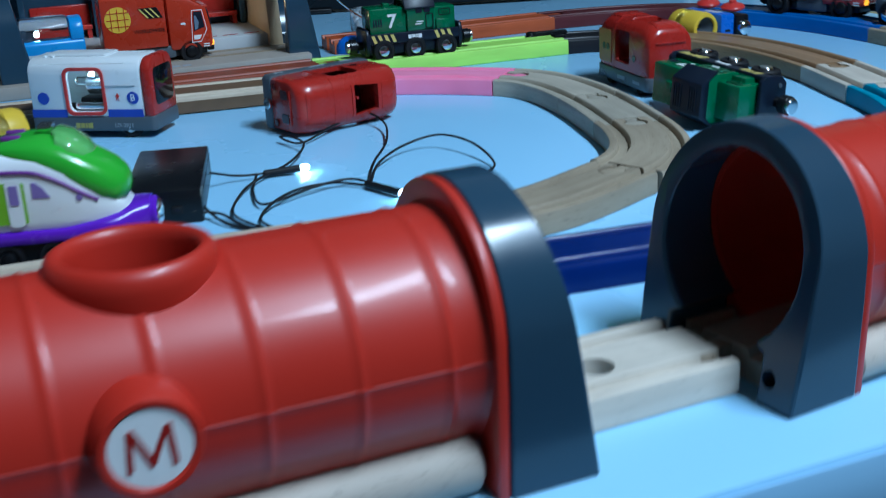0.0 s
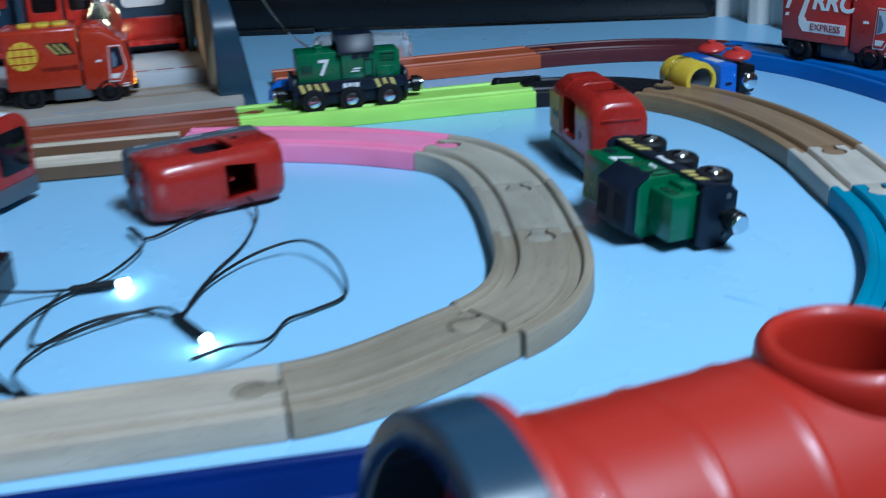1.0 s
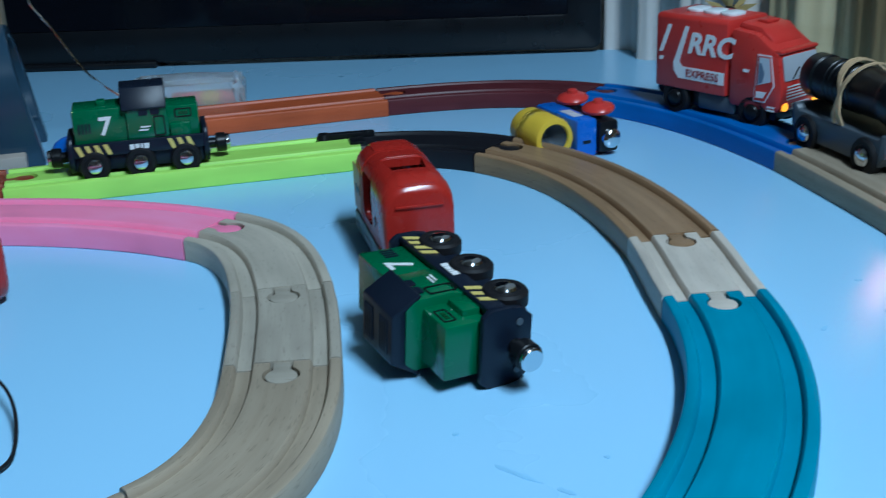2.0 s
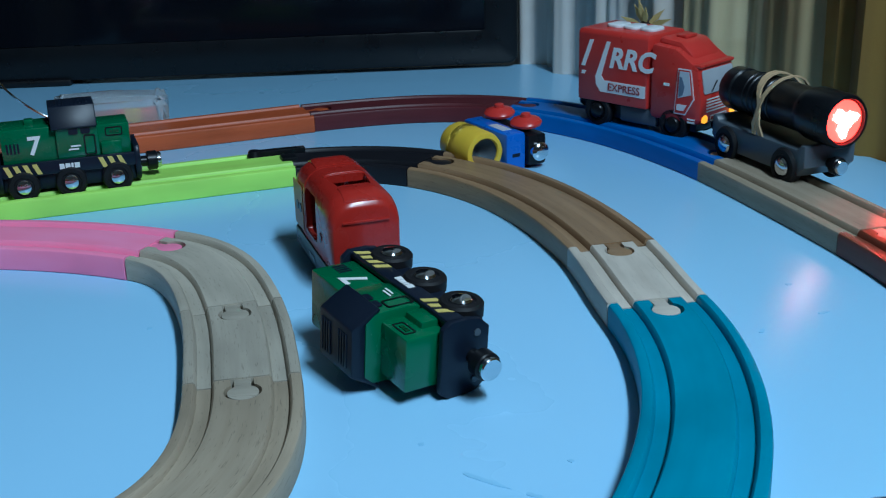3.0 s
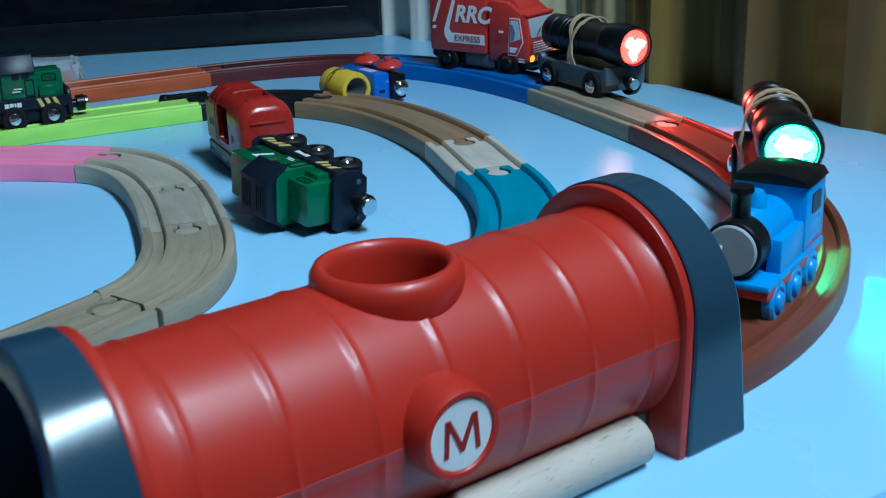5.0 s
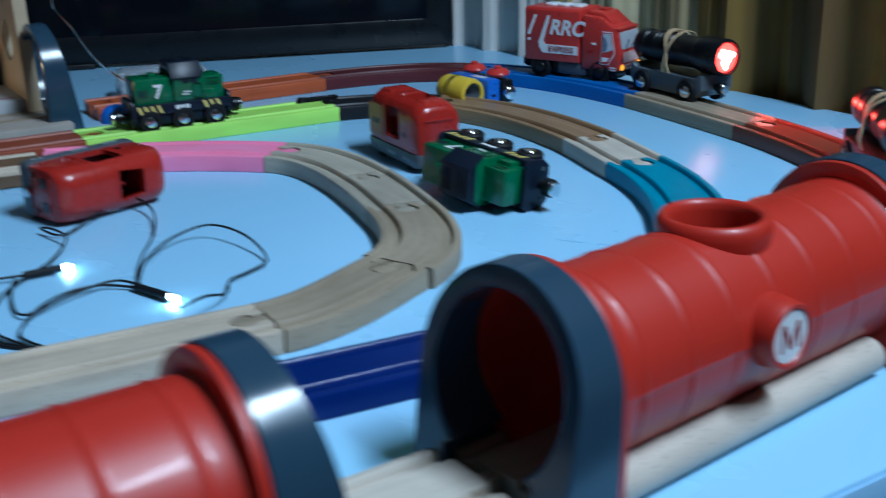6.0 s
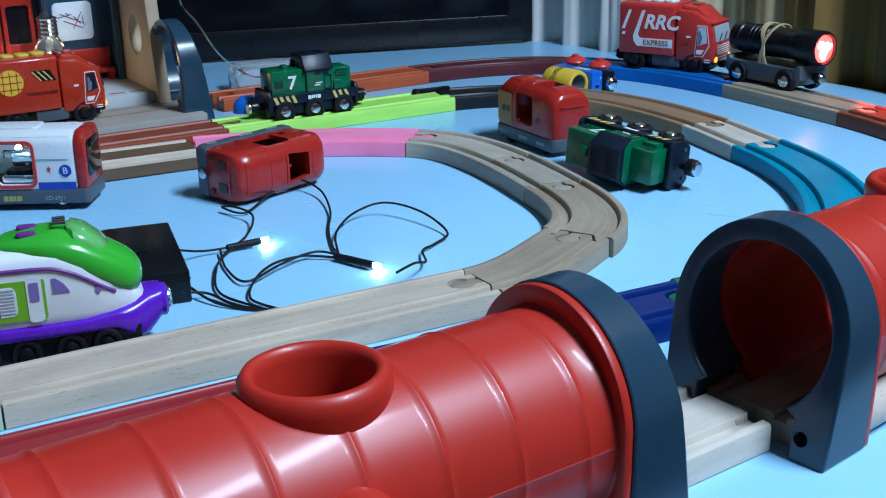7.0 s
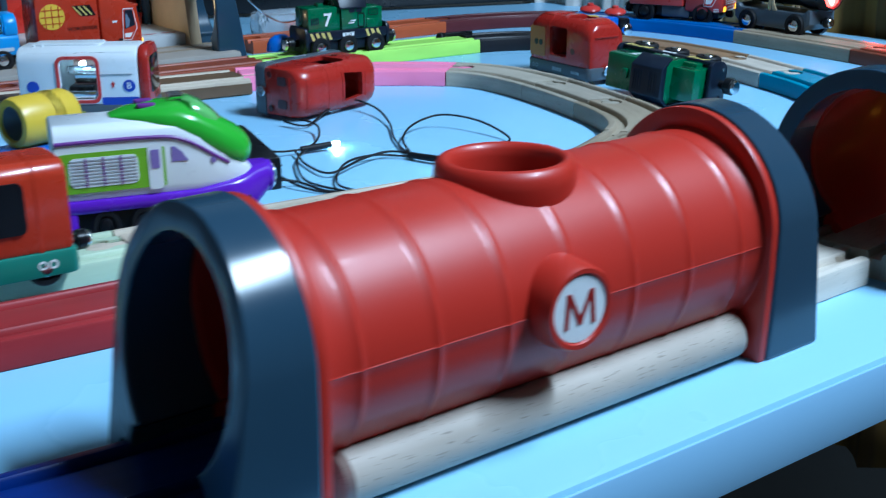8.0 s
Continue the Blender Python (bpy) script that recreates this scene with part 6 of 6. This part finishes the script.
def hanging_bulb(p, label):
    """A clear decorative bulb hanging on a wire, with a glowing core."""
    t = thing("light_bulb", label, "light bulb", Matrix.Translation(p), "hanging bulbs")
    glass = [(0.0070, 0.026), (0.0105, 0.021), (0.0132, 0.014), (0.0138, 0.007), (0.0124, 0.001), (0.0126, -0.003), (0.0100, -0.009), (0.0050, -0.0125), (0, -0.0135)]
    part("glass", lathe(glass, None, 24), M_GLASS, t, "faceted clear glass", 25)
    part("core", lathe([(0, -0.004), (0.0026, -0.002), (0.0030, 0.002), (0.0020, 0.008), (0, 0.011)], None, 14), M_WARM, t, "warm glowing core")
    rings = [(0.0086 + (0.0008 if k % 2 else 0.0), 0.025 + 0.0018 * k) for k in range(10)]
    part("cap", lathe([(0.0, 0.025)] + rings + [(0.0060, 0.0430), (0.0025, 0.047), (0, 0.047)], None, 18), M_CHROME, t, "silver screw cap")
    part("wire", tube(along([(0, 0, 0.046), (0.002, 0.003, 0.075), (-0.002, 0.004, 0.11), (0.004, 0.03, 0.16)], 6), 0.0006, 6), M_CHROME, t)
    lamp("bulb_light", "POINT", 0.06, (1.0, 0.78, 0.45), Matrix.Translation(Vector(p) + Vector((0, -0.014, -0.004))), radius=0.006)


def crumpled(w, d, h):
    """A creased clear pack: an uneven rounded block."""
    bm = prism(rounded(-w / 2, w / 2, -d / 2, d / 2, 0.008), h, None, bevel=0.006)
    bmesh.ops.triangulate(bm, faces=bm.faces)
    bmesh.ops.subdivide_edges(bm, edges=bm.edges, cuts=1)
    rng = random.Random(12)
    for v in bm.verts:
        if v.co.z > 0.002:
            v.co += Vector((rng.uniform(-1, 1), rng.uniform(-1, 1), rng.uniform(-1.6, 0.6))) * 0.0016
    return bm


def small_things():
    # blister pack behind the green locomotive
    t = thing("blister_pack", "crumpled clear plastic pack with a red and yellow battery", "packaging", pose(-0.0405, 1.1690, 0, 0, 0, 11.6))
    part("blister", crumpled(0.082, 0.042, 0.027), M_PACK, t)
    part("battery", rod_between((-0.012, -0.004, 0.010), (0.034, -0.004, 0.010), 0.0070, 20, bevel=0.001), M_SIGNAL, t)
    part("battery_label", rod_between((0.010, -0.004, 0.010), (0.022, -0.004, 0.010), 0.0072, 20), M_YELLOW, t)
    # blue push light on the lime track
    b = thing("push_light", "small round blue plastic light on the track", "toy light", pose(-0.0704, 1.0105, 0.0115, 0, 0, 18.7))
    part("shell", lathe([(0, 0.014), (0.004, 0.0135), (0.0080, 0.0105), (0.0100, 0.006), (0.0105, 0.0), (0, 0.0)], Matrix.Diagonal((1.25, 0.9, 1, 1)), 24), M_TOYBLUE, b)
    part("lens", lathe([(0, 0.0030), (0.0018, 0.0022), (0.0028, 0)], Matrix.Translation((0.004, -0.0065, 0.0085)) @ pose(0, 0, 0, 50, 0, 0), 14), M_SKY, b)
    # silver wire trailing from the station
    w = single("silver_wire", tube(along([(-0.1272, 1.1170, 0.155), (-0.1163, 1.1024, 0.120), (-0.1220, 1.0976, 0.098), (-0.1088, 1.0975, 0.078), (-0.0890, 1.1021, 0.045), (-0.0607, 1.1066, 0.024), (-0.0328, 1.0919, 0.030)], 8), 0.0008, 6), M_CHROME, "thin twisted silver wire of a light string", "wire")
    # sunflower on the curtain
    f = thing("ornament_flower", "small straw yellow felt sunflower pinned to the curtain", "ornament", Matrix.Translation((0.3660, 1.2215, 0.057)) @ pose(0, 0, 0, 90, 0, -38))
    petal_rng = random.Random(9)
    M_PETAL = material("straw_felt", (0.62, 0.44, 0.17), 0.8, bump=0.3)
    for k in range(14):
        a = 2 * math.pi * (k + petal_rng.uniform(-0.3, 0.3)) / 14
        n = petal_rng.uniform(0.016, 0.027)
        pm = pose(0, 0, 0, 0, 0, math.degrees(a)) @ pose(0, 0, 0.002, 0, -14 + 8 * (k % 3), 0)
        part("petal", prism([(0.005, -0.0012), (n * 0.55, -0.0022), (n, 0.0), (n * 0.55, 0.0022), (0.005, 0.0012)], 0.0008, pm), M_PETAL, f)
    part("centre", lathe([(0.0058, 0.0), (0.0055, 0.003), (0.0032, 0.0045), (0, 0.005)], None, 18), M_SEED, f, "dark seed centre")


M_BUBBLE = material("pale_green_bubble", (0.16, 0.50, 0.14), 0.07, grain=0.03, coat=1.0)
M_LOCOD = material("dark_green_plastic", (0.006, 0.060, 0.020), 0.3)
M_FAINT = material("pale_grey_print", (0.32, 0.36, 0.40), 0.5)
M_OCHRE = material("ochre_panel_print", (0.44, 0.15, 0.035), 0.4)
M_CARDARK = material("dark_red_window", (0.07, 0.006, 0.007), 0.25)
M_BAND_BLUE = material("royal_blue_print", (0.020, 0.060, 0.42), 0.35)
M_YELLOWISH = material("dull_yellow_print", (0.40, 0.36, 0.10), 0.45)
M_BASEL = material("soft_grey_plastic", (0.36, 0.39, 0.43), 0.4)
M_PLUML = material("violet_window_print", (0.22, 0.16, 0.42), 0.3)
M_VERMILION = material("vermilion_plastic", (0.48, 0.034, 0.012), 0.28, coat=0.3)
M_SCREENW = material("pale_window_print", (0.55, 0.60, 0.66), 0.3)
M_WINDOWDARK = material("slate_window_print", (0.13, 0.19, 0.27), 0.35)
M_SEAGREEN = material("sea_green_plastic", (0.02, 0.19, 0.14), 0.35)
M_OLDB = material("pale_track_wood", (0.36, 0.31, 0.27), 0.6, scale=30, grain=0.2)
M_WOODDARK = material("groove_wood", (0.30, 0.23, 0.16), 0.6, scale=30, grain=0.2)
M_PLAT = material("platform_grey", (0.46, 0.48, 0.50), 0.5)
M_PLY = material("plywood", (0.45, 0.34, 0.22), 0.6, scale=40, grain=0.2)
M_SEED = material("seed_brown", (0.03, 0.015, 0.008), 0.8)

# ---- assembly ----
room()
table()
television()
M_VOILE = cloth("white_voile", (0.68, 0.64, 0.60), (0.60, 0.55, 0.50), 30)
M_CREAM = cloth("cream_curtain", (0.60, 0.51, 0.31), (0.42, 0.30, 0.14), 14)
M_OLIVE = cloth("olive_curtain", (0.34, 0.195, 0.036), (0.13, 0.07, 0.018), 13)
curtain("curtain", "white voile curtain in the corner", (0.2706, 1.4112), (0.3883, 1.2078), M_VOILE, 4, 0.007, 3)
curtain("curtain", "cream curtain hanging beside the table", (0.3928, 1.2029), (0.4684, 1.0933), M_CREAM, 1.6, 0.006, 5)
curtain("curtain", "olive brown patterned curtain hanging beside the table", (0.4558, 1.1185), (0.8835, 0.2398), M_OLIVE, 9, 0.015, 8)
tracks()
tunnel(TUN_L, "red ribbed toy tunnel with grey portals, round chimney and M sign")
tunnel(TUN_R, "red ribbed toy tunnel with grey portals, round chimney and M sign")
wooden_rod(LINE_L @ pose(0.003, -0.0262, 0) @ Matrix.Diagonal((0.945, 1.04, 1.05, 1)))
wooden_rod(LINE_R @ pose(-0.004, -0.0280, 0) @ Matrix.Diagonal((0.945, 1.04, 1.0, 1)))
station()
hanging_bulb((-0.2412, 1.1085, 0.046), "clear bulb with a silver cap and warm glow")
RAIL = 0.0088
TOY, BIG = Matrix.Scale(0.96, 4), Matrix.Scale(1.12, 4)
diesel_loco(pose(-0.0200, 0.9920, RAIL, 0, 0, 18.8) @ Matrix.Scale(0.92, 4), "green diesel toy locomotive with number seven, standing on lime track")
lying = Matrix(((0.535, 0.070, -0.842, 0.2020), (-0.842, -0.047, -0.538, 0.7660), (-0.077, 0.996, 0.034, 0.0192), (0, 0, 0, 1)))
diesel_loco(lying @ Matrix.Scale(0.93, 4), "green diesel toy locomotive lying on its side")
metro_car(pose(0.1549, 0.8685, 0, 0, 0, 108.3) @ TOY, "red toy metro car with grey base standing on the table", M_CARRED, M_BASE, True, "red metro cars")
tipped = Matrix(((-0.78, 0.0, 0.625, -0.0819), (-0.625, 0.0, -0.78, 0.8147), (0.0, -1.0, 0.0, 0.0192), (0, 0, 0, 1)))
metro_car(tipped @ TOY, "red toy metro car lying on its side", M_CARRED, M_BASE, False, "red metro cars")
white_metro(pose(-0.2227, 0.8050, 0, 0, 0, -10.9) @ TOY)
bullet_train(pose(-0.1797, 0.5310, 0, 0, 0, 7.3) @ Matrix.Diagonal((0.90, 1.10, 1.12, 1)))
battery_box()
light_string()
tipped_wagon(pose(0.2338, 1.0510, 0, 0, 0, -61), "blue toy wagon with yellow barrel lying wheels up")
tank_wagon(pose(-0.2430, 0.6500, 0, 0, 0, 222), "blue toy tank wagon with yellow barrel standing behind the bullet train")
truck_loco(pose(0.3510, 1.0985, RAIL, 0, 0, -46) @ Matrix.Scale(1.25, 4), "red box shaped toy locomotive with white lettering, on blue track", "express", "express locomotives")
torch_wagon(pose(0.4080, 0.9930, RAIL, 0, 0, -68) @ BIG, "grey toy wagon carrying a black torch with red light", M_REDGLOW, 2.2, (1.0, 0.05, 0.04), 64)
truck_loco(LINE_R @ pose(0.0740, 0.0030, RAIL, 0, 0, 180) @ Matrix.Diagonal((1.25, 1.20, 1.18, 1)), "red box shaped toy locomotive with white lettering, inside the tunnel", "express", "express locomotives")
tank_engine(pose(0.3745, 0.5650, RAIL, 0, 0, 229.5) @ Matrix.Scale(0.97, 4), "sky blue toy tank engine with blue wheels at the tunnel mouth")
torch_wagon(pose(0.4355, 0.6985, RAIL, 0, 0, -105) @ BIG, "grey toy wagon carrying a black torch with green light", M_GREENGLOW, 2.0, (0.05, 1.0, 0.45), 100)
truck_loco(pose(-0.2374, 1.0211, RAIL, 0, 0, 21.3) @ BIG, "orange red truck shaped toy locomotive with yellow globe, at the station", "worldwide")
dome_wagon(pose(-0.3306, 0.9848, RAIL, 0, 0, 21.3), "bright blue toy wagon with clear lit dome behind the orange truck")
shunter(pose(-0.2517, 0.4362, RAIL, 0, 0, 20.3) @ TOY)
small_things()
